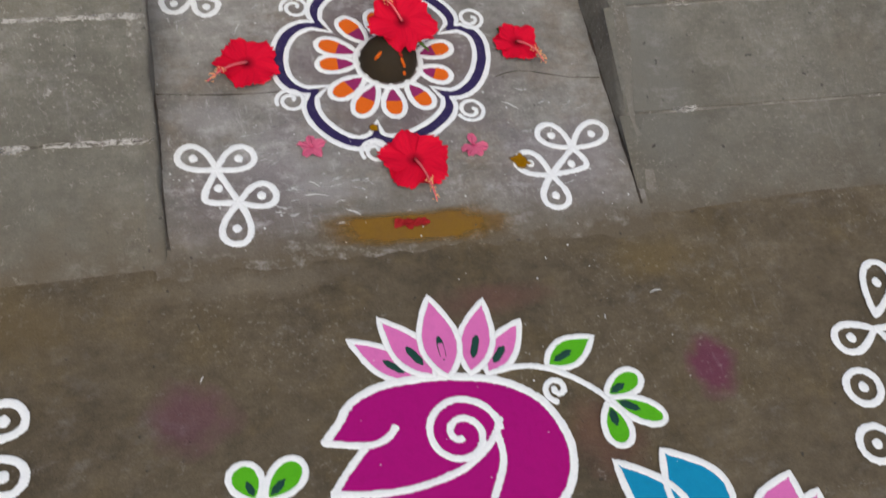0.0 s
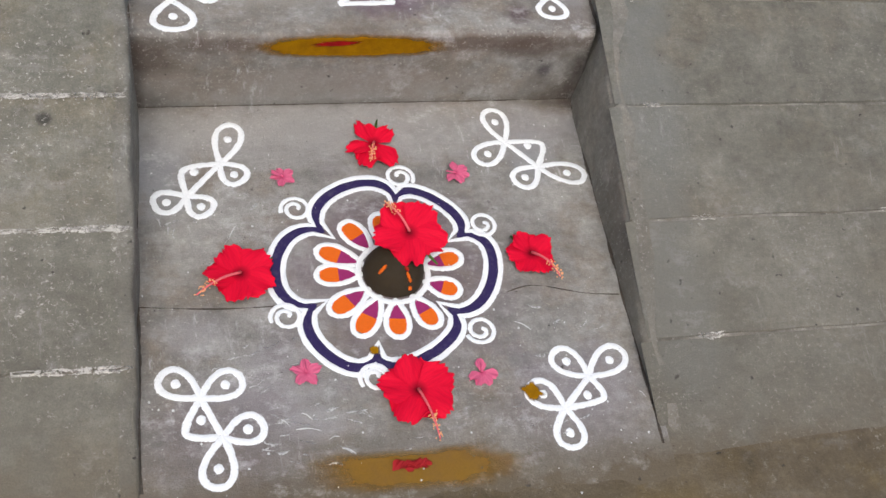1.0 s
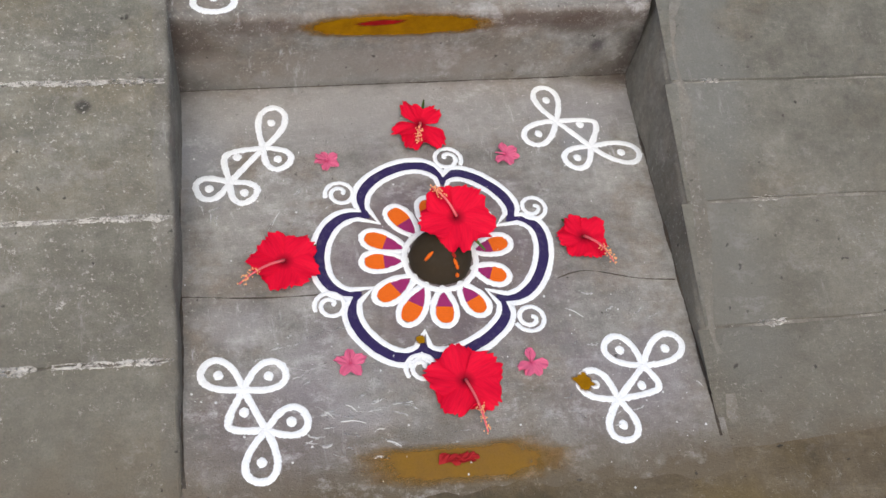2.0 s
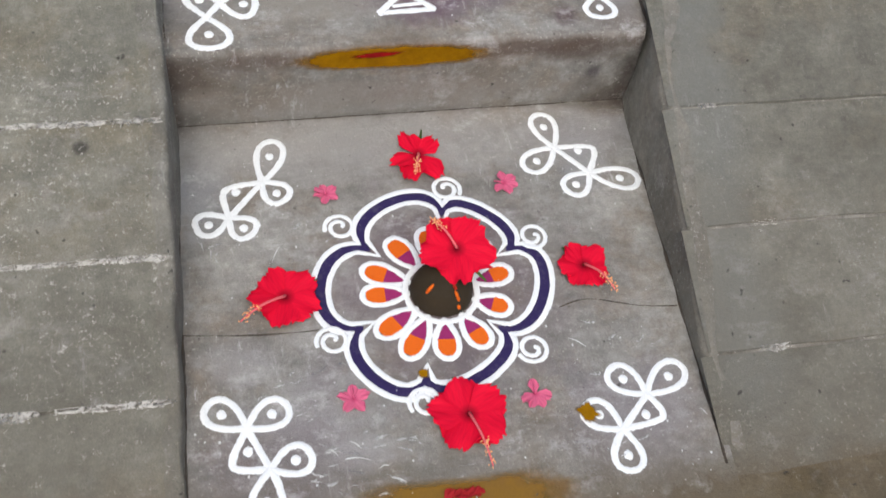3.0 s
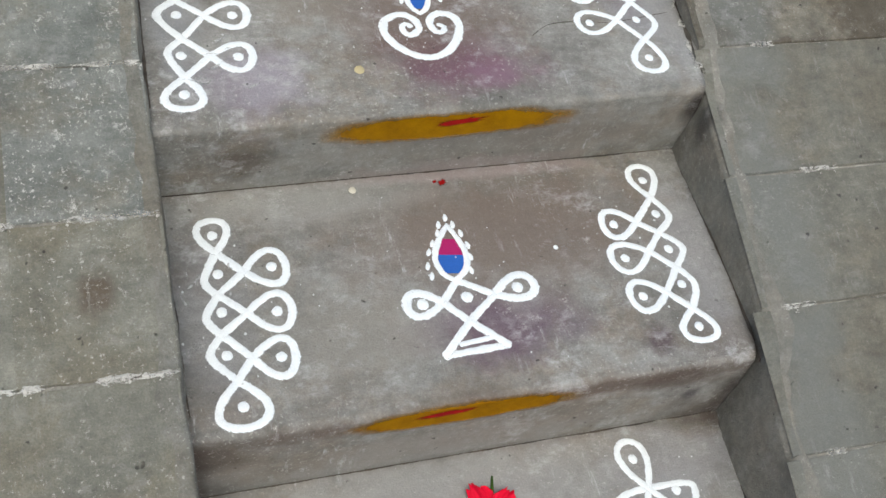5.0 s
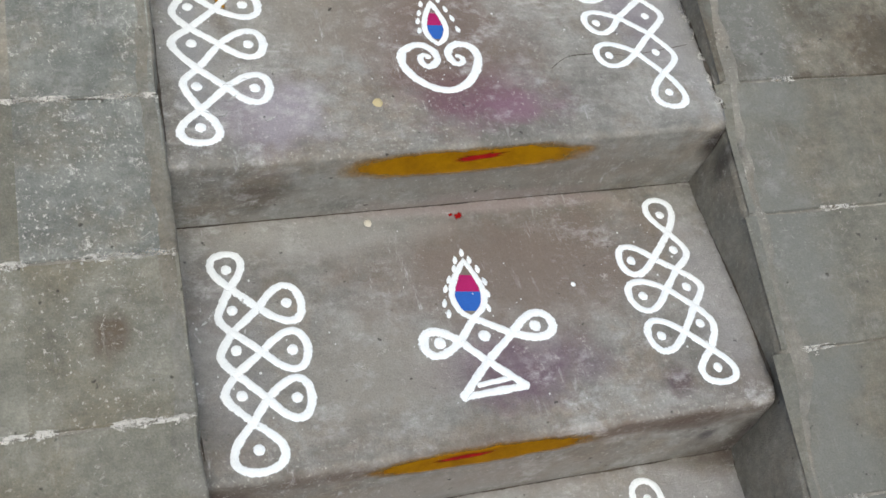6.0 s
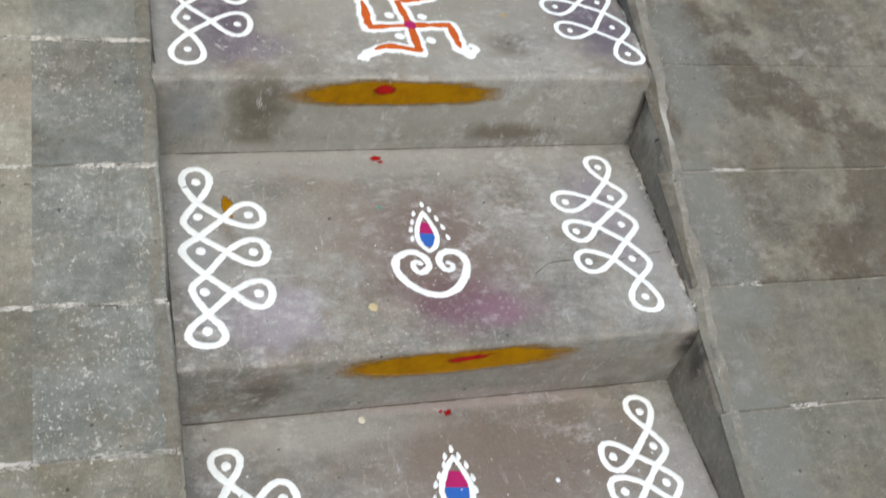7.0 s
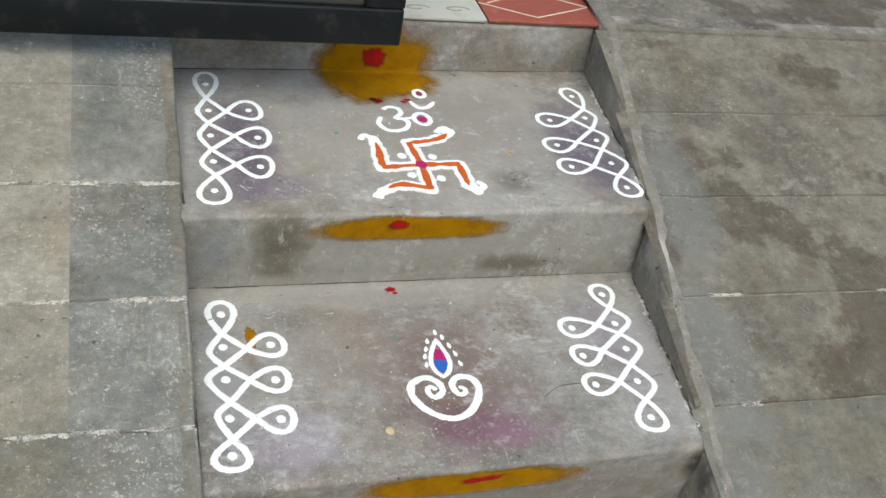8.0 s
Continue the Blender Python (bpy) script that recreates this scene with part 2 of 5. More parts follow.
# the foot of the ramps, trodden darker
TROD = [((0.3, 0.0, 0.0), (6.0, 0.7, 0.5), (0.125, 0.113, 0.088), 0.45)]
# old pigment and dirt on the steps, with some corner shade painted in
TREAD_STAINS_AND_SHADE = [
    ((0.45, 1.84, 0.485), (0.55, 0.34, 0.05), (0.335, 0.318, 0.28), 0.75),
    ((0.42, 1.215, 0.33), (0.14, 0.09, 0.1), (0.17, 0.085, 0.12), 0.8),
    ((0.47, 1.19, 0.33), (0.07, 0.045, 0.1), (0.25, 0.15, 0.2), 0.55),
    ((0.39, 1.35, 0.33), (0.20, 0.17, 0.1), (0.165, 0.120, 0.10), 0.8),
    # riser end corners: dirt, and ambient shade painted into the colour (next four)
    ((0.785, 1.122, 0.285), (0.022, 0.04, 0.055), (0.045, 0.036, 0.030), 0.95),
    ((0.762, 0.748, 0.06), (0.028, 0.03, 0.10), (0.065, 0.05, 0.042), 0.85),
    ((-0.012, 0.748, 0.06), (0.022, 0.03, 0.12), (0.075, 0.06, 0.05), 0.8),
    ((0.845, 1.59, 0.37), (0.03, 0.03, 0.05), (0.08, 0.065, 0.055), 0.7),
    ((0.41, 0.855, 0.17), (0.14, 0.085, 0.1), (0.135, 0.085, 0.12), 0.75),
    ((0.64, 0.80, 0.17), (0.035, 0.03, 0.1), (0.08, 0.05, 0.06), 0.7),
    # brown dirt at the nose corner, shadow painted in with it
    ((0.73, 0.79, 0.173), (0.07, 0.06, 0.05), (0.155, 0.130, 0.112), 0.6),
    ((0.12, 1.2, 0.33), (0.1, 0.09, 0.1), (0.28, 0.24, 0.3), 0.5),
    ((0.73, 1.4, 0.33), (0.09, 0.16, 0.1), (0.22, 0.19, 0.24), 0.5),
    ((0.09, 1.80, 0.485), (0.06, 0.2, 0.1), (0.10, 0.078, 0.11), 0.85),
    ((0.14, 1.66, 0.485), (0.09, 0.05, 0.1), (0.19, 0.16, 0.20), 0.6),
    ((-0.01, 1.8, 0.485), (0.03, 0.25, 0.06), (0.33, 0.34, 0.35), 0.5),
    ((0.78, 1.8, 0.485), (0.09, 0.19, 0.1), (0.115, 0.09, 0.125), 0.8),
    ((0.865, 1.85, 0.485), (0.035, 0.2, 0.06), (0.36, 0.35, 0.34), 0.6),
    ((0.6, 1.68, 0.485), (0.06, 0.05, 0.1), (0.1, 0.09, 0.07), 0.6),
    # third riser paler over most of its face
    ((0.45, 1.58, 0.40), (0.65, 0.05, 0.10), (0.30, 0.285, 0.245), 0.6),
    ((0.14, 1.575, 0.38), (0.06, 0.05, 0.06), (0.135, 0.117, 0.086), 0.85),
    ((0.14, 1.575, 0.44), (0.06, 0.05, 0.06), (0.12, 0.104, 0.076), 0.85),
    # riser feet: dirt together with painted ambient darkening of the inner corner (next five)
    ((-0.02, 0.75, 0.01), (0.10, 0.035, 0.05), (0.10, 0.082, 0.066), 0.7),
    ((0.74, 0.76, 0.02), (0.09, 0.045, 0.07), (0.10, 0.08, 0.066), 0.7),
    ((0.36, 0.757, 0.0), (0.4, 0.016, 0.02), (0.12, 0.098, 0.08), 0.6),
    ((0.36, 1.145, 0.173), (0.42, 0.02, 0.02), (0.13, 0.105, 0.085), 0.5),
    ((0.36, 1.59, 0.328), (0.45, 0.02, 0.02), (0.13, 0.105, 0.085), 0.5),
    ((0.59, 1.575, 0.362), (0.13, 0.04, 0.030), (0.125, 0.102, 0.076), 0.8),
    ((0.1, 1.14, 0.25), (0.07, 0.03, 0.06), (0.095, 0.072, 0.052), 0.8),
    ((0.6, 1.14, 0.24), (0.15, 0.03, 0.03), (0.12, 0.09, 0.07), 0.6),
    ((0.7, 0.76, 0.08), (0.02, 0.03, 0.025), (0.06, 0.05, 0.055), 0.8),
    # brown staining under the nose, with the nose's shadow painted in (next three)
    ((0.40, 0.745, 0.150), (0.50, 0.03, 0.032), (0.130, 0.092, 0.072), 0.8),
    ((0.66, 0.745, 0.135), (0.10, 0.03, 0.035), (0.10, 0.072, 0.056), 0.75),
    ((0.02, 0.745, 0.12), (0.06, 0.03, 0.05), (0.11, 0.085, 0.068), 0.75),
    # second riser paler in its lower part
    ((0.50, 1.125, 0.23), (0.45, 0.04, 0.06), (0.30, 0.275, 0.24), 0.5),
    ((0.14, 1.20, 0.328), (0.06, 0.06, 0.06), (0.36, 0.34, 0.37), 0.5),
    ((0.02, 1.36, 0.328), (0.035, 0.22, 0.06), (0.24, 0.25, 0.27), 0.6),
    ((0.79, 1.42, 0.328), (0.04, 0.12, 0.06), (0.36, 0.36, 0.36), 0.6),
    ((0.66, 0.62, 0.0), (0.06, 0.07, 0.06), (0.30, 0.31, 0.325), 0.6),
    ((0.02, 0.60, 0.0), (0.06, 0.12, 0.06), (0.29, 0.30, 0.315), 0.6),
    ((0.17, 0.20, 0.0), (0.11, 0.09, 0.06), (0.31, 0.30, 0.30), 0.5),
    ((0.37, 0.39, 0.0), (0.23, 0.22, 0.1), (0.155, 0.118, 0.132), 0.7),
    ((0.1, 0.12, 0.0), (0.14, 0.12, 0.1), (0.17, 0.14, 0.155), 0.5),
    ((0.62, 0.14, 0.0), (0.14, 0.12, 0.1), (0.19, 0.16, 0.18), 0.5),
    ((0.30, 0.69, 0.0), (0.5, 0.09, 0.1), (0.36, 0.35, 0.335), 0.7),
    ((0.68, 0.68, 0.0), (0.14, 0.07, 0.1), (0.29, 0.28, 0.285), 0.55),
    ((0.22, 0.13, 0.0), (0.07, 0.035, 0.1), (0.42, 0.41, 0.41), 0.5),
    ((0.06, 0.29, 0.0), (0.07, 0.05, 0.1), (0.36, 0.35, 0.35), 0.45),
    ((0.46, 1.02, 0.173), (0.30, 0.15, 0.08), (0.185, 0.148, 0.122), 0.85),
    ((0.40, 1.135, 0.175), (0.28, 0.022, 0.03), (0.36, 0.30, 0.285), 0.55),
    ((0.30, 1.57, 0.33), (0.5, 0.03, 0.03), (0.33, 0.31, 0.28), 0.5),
    ((0.22, 0.86, 0.173), (0.14, 0.1, 0.08), (0.285, 0.265, 0.23), 0.6),
    ((0.03, 0.93, 0.173), (0.07, 0.2, 0.08), (0.25, 0.245, 0.25), 0.5),
    ((0.75, 0.95, 0.173), (0.06, 0.2, 0.08), (0.33, 0.32, 0.32), 0.6),
    ((0.22, 1.4, 0.328), (0.12, 0.14, 0.08), (0.25, 0.225, 0.19), 0.6),
    ((0.78, 1.3, 0.328), (0.05, 0.18, 0.08), (0.33, 0.325, 0.32), 0.6),
    ((0.03, 1.33, 0.328), (0.05, 0.2, 0.08), (0.29, 0.29, 0.29), 0.5),
    ((0.5, 1.9, 0.485), (0.3, 0.2, 0.08), (0.25, 0.225, 0.19), 0.5),
    ((0.05, 1.75, 0.485), (0.06, 0.2, 0.08), (0.24, 0.24, 0.245), 0.5),
    ((0.3, 0.75, 0.05), (0.5, 0.03, 0.05), (0.27, 0.24, 0.21), 0.6),
    ((0.45, 1.135, 0.28), (0.3, 0.03, 0.04), (0.27, 0.235, 0.205), 0.5),
    ((0.03, 1.575, 0.41), (0.05, 0.03, 0.06), (0.2, 0.21, 0.22), 0.7),
    # chalky bands at the tread backs, brightened to offset the shade there (next three)
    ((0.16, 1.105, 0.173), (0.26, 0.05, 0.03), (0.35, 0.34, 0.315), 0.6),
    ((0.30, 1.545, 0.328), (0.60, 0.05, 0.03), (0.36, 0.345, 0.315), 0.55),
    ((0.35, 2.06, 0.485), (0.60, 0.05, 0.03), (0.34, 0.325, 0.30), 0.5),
    ((0.085, 1.80, 0.485), (0.085, 0.21, 0.06), (0.125, 0.104, 0.135), 0.75),
    ((0.78, 1.80, 0.485), (0.10, 0.20, 0.06), (0.13, 0.110, 0.138), 0.7),
]
STEP = concrete("worn_grey_cement", (0.32, 0.312, 0.288), (0.185, 0.176, 0.157), (0.22, 0.19, 0.155), specks=0.45, scuffs=0.8, tint_patches=TREAD_STAINS_AND_SHADE + MUD, seed=4.1)
SLAB = concrete("old_ramp_cement", (0.235, 0.229, 0.190), (0.150, 0.147, 0.120), (0.173, 0.157, 0.116), specks=0.6, scuffs=0.25, pieces=True, seed=9.3, blotch=2.4,
                tint_patches=TROD + MUD + [((-0.137, 0.568, 0.17), (0.014, 0.012, 0.05), (0.04, 0.04, 0.035), 0.8), ((-0.055, 0.604, 0.18), (0.008, 0.008, 0.05), (0.04, 0.04, 0.035), 0.8),
                        ((-0.105, 0.905, 0.27), (0.035, 0.035, 0.06), (0.105, 0.08, 0.055), 0.85), ((-0.16, 1.04, 0.31), (0.012, 0.008, 0.05), (0.04, 0.045, 0.04), 0.8)])
SPECKLED = concrete("lime_specked_cement", (0.23, 0.235, 0.213), (0.14, 0.147, 0.134), (0.17, 0.16, 0.13), specks=0.75, scuffs=0.35, pieces=True, seed=9.3, blotch=3.4, flecks=0.585)
PALE = concrete("pale_ramp_cement", (0.31, 0.297, 0.247), (0.21, 0.20, 0.168), (0.24, 0.215, 0.167), specks=0.5, scuffs=0.3, pieces=True, seed=9.3, blotch=2.4)
# smooth grey-blue cement wash trowelled along the rim of the ramp
WASH = [((0.795 + 0.062 * y + 0.05 * max(0.0, y - 1.1), y, 0.315 * y - 0.04), (0.085, 0.26, 0.25), (0.172, 0.176, 0.160), 0.75) for y in (0.25, 0.6, 0.95, 1.3, 1.65)]
GREY_RAMP = concrete("grey_ramp_cement", (0.188, 0.182, 0.151), (0.134, 0.129, 0.106), (0.157, 0.142, 0.11), specks=0.2, scuffs=0.2, pieces=True, seed=3.3, blotch=2.4, tint_patches=WASH + TROD + MUD)
MOTTLED = concrete("mottled_ramp_cement", (0.255, 0.237, 0.192), (0.125, 0.116, 0.093), (0.138, 0.116, 0.084), specks=0.3, scuffs=0.3, pieces=False, seed=3.3, blotch=2.6, damp=0.85, tint_patches=WASH[2:])
RIM = concrete("ramp_rim_cement", (0.225, 0.218, 0.188), (0.145, 0.14, 0.118), (0.165, 0.148, 0.116), specks=0.5, scuffs=0.25, seed=9.3, blotch=2.4, tint_patches=TROD + MUD)
EDGE = concrete("ramp_edge_cement", (0.245, 0.232, 0.197), (0.170, 0.160, 0.135), (0.20, 0.177, 0.143), specks=0.5, scuffs=0.3, seed=2.2,
                tint_patches=[(c, r, tint, 0.3) for c, r, tint, _ in WASH] + TROD + MUD + [((0.845, 1.52, 0.43), (0.035, 0.05, 0.05), (0.45, 0.44, 0.4), 0.7), ((0.80, 1.10, 0.28), (0.03, 0.03, 0.06), (0.05, 0.045, 0.04), 0.8)])
JOINT = concrete("pale_joint_mortar", (0.3, 0.285, 0.25), (0.10, 0.09, 0.075), (0.2, 0.18, 0.15), specks=0.8, seed=7.7, blotch=9.0)
DIRT = concrete("dark_crevice_dirt", (0.095, 0.083, 0.068), (0.05, 0.043, 0.036), (0.08, 0.06, 0.042), specks=0.1, seed=8.7, blotch=9.0)
GROUND = concrete("damp_brown_yard", (0.150, 0.122, 0.08), (0.080, 0.064, 0.041), (0.125, 0.096, 0.052), specks=0.2, scuffs=0.12, seed=1.3, blotch=2.6, damp=0.25,
                  tint_patches=[((0.75, -0.246, 0), (0.05, 0.055, 0.1), (0.14, 0.03, 0.07), 0.8), ((-0.02, -0.22, 0), (0.07, 0.06, 0.1), (0.13, 0.05, 0.075), 0.6), ((0.43, -0.09, 0), (0.1, 0.035, 0.1), (0.15, 0.07, 0.06), 0.5),
                          ((0.73, -0.05, 0), (0.09, 0.05, 0.1), (0.16, 0.115, 0.045), 0.5), ((0.1, -0.02, 0), (0.2, 0.03, 0.1), (0.2, 0.17, 0.125), 0.5),
                          ((-0.25, -0.05, 0), (0.12, 0.06, 0.1), (0.13, 0.095, 0.045), 0.6), ((0.55, -0.33, 0), (0.07, 0.07, 0.1), (0.15, 0.06, 0.05), 0.4)])
LIME = powder("white_lime_mortar", (0.56, 0.54, 0.49), (0.36, 0.34, 0.30), patchy=0.9, crumbly=0.5, broken=0.45)
WHITE = powder("white_powder", (0.85, 0.88, 0.885), (0.66, 0.68, 0.69), patchy=0.4, crumbly=0.3)
ORANGE = powder("orange_powder", (0.74, 0.135, 0.010), (0.60, 0.10, 0.01))
MAGENTA = powder("magenta_powder", (0.30, 0.025, 0.13))
SCRATCH = powder("chalk_scuff", (0.50, 0.50, 0.49), (0.36, 0.36, 0.355), patchy=0.8, crumbly=0.6, broken=0.47)
INDIGO = powder("indigo_powder", (0.03, 0.02, 0.085), (0.09, 0.08, 0.13), patchy=0.7, crumbly=0.45)
ROSE = powder("rose_powder", (0.37, 0.001, 0.17), (0.29, 0.001, 0.135), patchy=0.5)
PINK = powder("pink_powder", (0.68, 0.16, 0.45))
DARK_GREEN = powder("dark_green_powder", (0.012, 0.06, 0.045))
GREEN = powder("green_powder", (0.085, 0.42, 0.012))
MINT = powder("mint_powder", (0.04, 0.30, 0.25))
TEAL = powder("turquoise_powder", (0.0, 0.25, 0.45))
BLUE = powder("blue_powder", (0.03, 0.12, 0.44))
CRIMSON = powder("crimson_powder", (0.38, 0.015, 0.12))
TURMERIC = paste("turmeric_paste", (0.31, 0.150, 0.0005), (0.22, 0.098, 0.001), edge=0.30)
FADED = paste("faded_turmeric", (0.25, 0.135, 0.02), (0.22, 0.12, 0.03), edge=0.45, cover=0.85)
KUMKUM = paste("kumkum_powder", (0.33, 0.010, 0.008), (0.20, 0.006, 0.008), edge=0.35)
RED_PETAL = petal_mat("hibiscus_petal", (0.68, 0.003, 0.030), (0.16, 0.0, 0.008), centre=0.011, rough=0.7)
PINK_PETAL = petal_mat("pink_petal", (0.64, 0.125, 0.23), (0.46, 0.05, 0.13), centre=0.005)
STAMEN = plain("stamen", (0.72, 0.14, 0.16), 0.5, scale=200)
POLLEN = plain("pollen", (0.85, 0.42, 0.20), 0.8, scale=300)
SEPAL = plain("sepal", (0.06, 0.13, 0.02), 0.6, scale=200)
DUNG = plain("dark_dung", (0.030, 0.021, 0.011), 0.9, wear=(0.048, 0.034, 0.018), scale=60)
BLACK = plain("black_paint", (0.006, 0.008, 0.009), 0.42, wear=(0.030, 0.032, 0.032), scale=18)
YELLOW = plain("yellow_panel_paint", (0.62, 0.40, 0.10), 0.5, scale=12)
RED_TILE = plain("red_tile", (0.25, 0.066, 0.044), 0.55, wear=(0.34, 0.14, 0.10), scale=25)
GREY_TILE = plain("grey_tile", (0.42, 0.42, 0.36), 0.4, wear=(0.3, 0.3, 0.25), scale=18)
GROUT = plain("grout", (0.5, 0.42, 0.34), 0.9, scale=60)


# ---- building helpers ----
def mesh_of(name, bm, material, smooth=True):
    data = bpy.data.meshes.new(name)
    bm.normal_update()
    bm.to_mesh(data)
    bm.free()
    data.materials.append(material)
    for f in data.polygons:
        f.use_smooth = smooth
    return data


def part(name, bm, material, parent, label="", smooth=True):
    ob = new(name, mesh_of(name, bm, material, smooth))
    ob.parent = parent
    return tagged(ob, label)


def grid(bm, rows, closed=False):
    """Faces between rows of points of equal length."""
    vs = [[bm.verts.new(p) for p in row] for row in rows]
    n = len(vs[0])
    for a, b in zip(vs, vs[1:]):
        for i in range(n if closed else n - 1):
            bm.faces.new((a[i], a[(i + 1) % n], b[(i + 1) % n], b[i]))
    return vs


def box(bm, x0, x1, y0, y1, z0, z1, r=0.0):
    v = bmesh.ops.create_cube(bm, size=1, matrix=Matrix.Translation(((x0 + x1) / 2, (y0 + y1) / 2, (z0 + z1) / 2)) @ Matrix.Diagonal((x1 - x0, y1 - y0, z1 - z0, 1)))["verts"]
    if r:
        bmesh.ops.bevel(bm, geom=list({e for w in v for e in w.link_edges}), offset=r, segments=2, affect="EDGES", profile=0.5)


def wob(x, y, z=0.0, k=1.0):
    return noise.noise((x * k, y * k, z * k))


def spline(pts, closed=False, step=0.004):
    """Points along a smooth curve through pts."""
    p = [Vector(q) for q in pts]
    n, out = len(p), []
    for i in range(n if closed else n - 1):
        if closed:
            a, b, c, d = p[i - 1], p[i], p[(i + 1) % n], p[(i + 2) % n]
        else:
            a, b, c, d = p[max(i - 1, 0)], p[i], p[i + 1], p[min(i + 2, n - 1)]
        m = max(2, int((c - b).length / step))
        for j in range(m):
            u = j / m
            out.append(0.5 * (2 * b + (c - a) * u + (2 * a - 5 * b + 4 * c - d) * u * u + (3 * b - a - 3 * c + d) * u ** 3))
    if not closed:
        out.append(p[-1])
    return out


LIFT = [0]


def stroke(bm, pts, w, z, closed=False, smooth=True, taper=0.0, rough=0.13):
    """A hand-drawn line of powder, heaped a little in its middle."""
    q = spline(pts, closed) if smooth else [Vector(p) for p in pts]
    LIFT[0] = (LIFT[0] + 1) % 9
    z0 = z + 0.0006 + 0.00012 * LIFT[0]
    n, rows = len(q), []
    for i, p in enumerate(q):
        a, b = (q[i - 1], q[(i + 1) % n]) if closed else (q[max(i - 1, 0)], q[min(i + 1, n - 1)])
        d = b - a
        d = d.normalized() if d.length > 1e-9 else Vector((1, 0))
        s = Vector((-d.y, d.x))
        u = i / max(1, n - 1)
        k = 1.0 + rough * wob(p.x, p.y, z, 60)
        if taper:
            k *= min(1.0, taper + (1 - taper) * min(u, 1 - u) * 6)
        l = w * 0.56 * k * (1 + 0.22 * wob(p.x, p.y, z + 3, 330))
        r = w * 0.56 * k * (1 + 0.22 * wob(p.x, p.y, z + 7, 330))
        rows.append([(p.x + s.x * o, p.y + s.y * o, z0 + h) for o, h in ((l, -0.0006), (l * 0.72, 0.0002), (0, 0.0005), (-r * 0.72, 0.0002), (-r, -0.0006))])
    if closed:
        rows.append(rows[0])
    elif len(rows) > 1:
        e = w * 0.28
        d0, d1 = (q[0] - q[1]).normalized() * e, (q[-1] - q[-2]).normalized() * e
        cap = lambda p, d, row: [((v[0] - p.x) * 0.6 + p.x + d.x, (v[1] - p.y) * 0.6 + p.y + d.y, z0 - 0.0004) for v in row]
        rows = [cap(q[0], d0, rows[0])] + rows + [cap(q[-1], d1, rows[-1])]
    across(bm, grid(bm, rows), (0.0, 0.14, 0.5, 0.86, 1.0))


def across(bm, rows, us):
    """Marks how far across a line of powder each point lies."""
    uv = bm.loops.layers.uv.verify()
    for row in rows:
        for v, u in zip(row, us):
            for loop in v.link_loops:
                loop[uv].uv = (u, 0.5)


def fill(bm, pts, z):
    """A flat field of powder inside an outline."""
    f = bm.faces.new([bm.verts.new((p[0], p[1], z + 0.0006 + 0.0002 * wob(p[0], p[1], 0, 90))) for p in pts])
    bmesh.ops.triangulate(bm, faces=[f])


def dot(bm, c, r, z, n=12):
    """A pinch of powder."""
    ring = lambda k, h: [(c[0] + r * k * math.cos(a) * (1 + 0.18 * wob(c[0] * 9 + math.cos(a), c[1] * 9 + math.sin(a), 0, 1.5)),
                          c[1] + r * k * 1.12 * math.sin(a) * (1 + 0.18 * wob(c[0] * 7 + math.cos(a), c[1] * 7, math.sin(a), 1.5)), z + h) for a in [i * math.tau / n for i in range(n)]]
    rows = grid(bm, [ring(1.0, 0.0001), ring(0.75, 0.0012), ring(0.35, 0.0018)], closed=True)
    bm.faces.new(rows[-1])
    for row, u in zip(rows, (0.0, 0.25, 0.5)):
        across(bm, [row], [u] * n)


def drop(node_at, eye, reach=1.75, width=0.5, full=1.1):
    """A teardrop from a crossing round a dot."""
    a, b = Vector(node_at), Vector(eye)
    d = (b - a) * reach
    s = Vector((-d.y, d.x)).normalized() * width
    out = []
    for i in range(1, 20):
        u = i / 20 * math.tau
        out.append(a + d * (1 - math.cos(u)) / 2 + s * math.sin(u) * math.sin(u / 2) ** full)
    return [a] + out


def thing(name, label, category, group=""):
    return tagged(new(name), label, category, group)


# ---- plan ----
def left_edge(y):
    """The crevice between the steps and the ramp beside them, slightly crooked."""
    knots = ((-9.0, -0.023), (0.1, -0.023), (0.44, -0.018), (0.75, -0.014), (1.12, -0.023), (1.58, -0.025), (2.1, -0.029), (9.0, -0.029))
    for (y0, x0), (y1, x1) in zip(knots, knots[1:]):
        if y <= y1:
            return x0 + (x1 - x0) * (y - y0) / (y1 - y0)
    return -0.029


def right_edge(y):
    return 0.731 + 0.054 * y + 0.052 * max(0.0, y - 1.1) + 0.008 * math.exp(-((y - 0.88) / 0.16) ** 2)


def ramp_left(y):
    return min(0.655, 0.315 * (y - 0.035))


def ramp_right(y):
    return min(0.622, 0.315 * y - 0.045 + 0.034 * math.exp(-y / 0.15))


# nose at the left end, nose at the right end, height, back
STEPS = [(0.738, 0.750, 0.173, 1.18), (1.115, 1.125, 0.328, 1.61), (1.572, 1.584, 0.485, 2.14), (2.085, 2.122, 0.600, 3.02)]
# how far the foot of each riser lies behind its nose
LEAN = [0.009, 0.022, 0.004, 0.004]
BELOW = [0.0, 0.173, 0.328, 0.485]


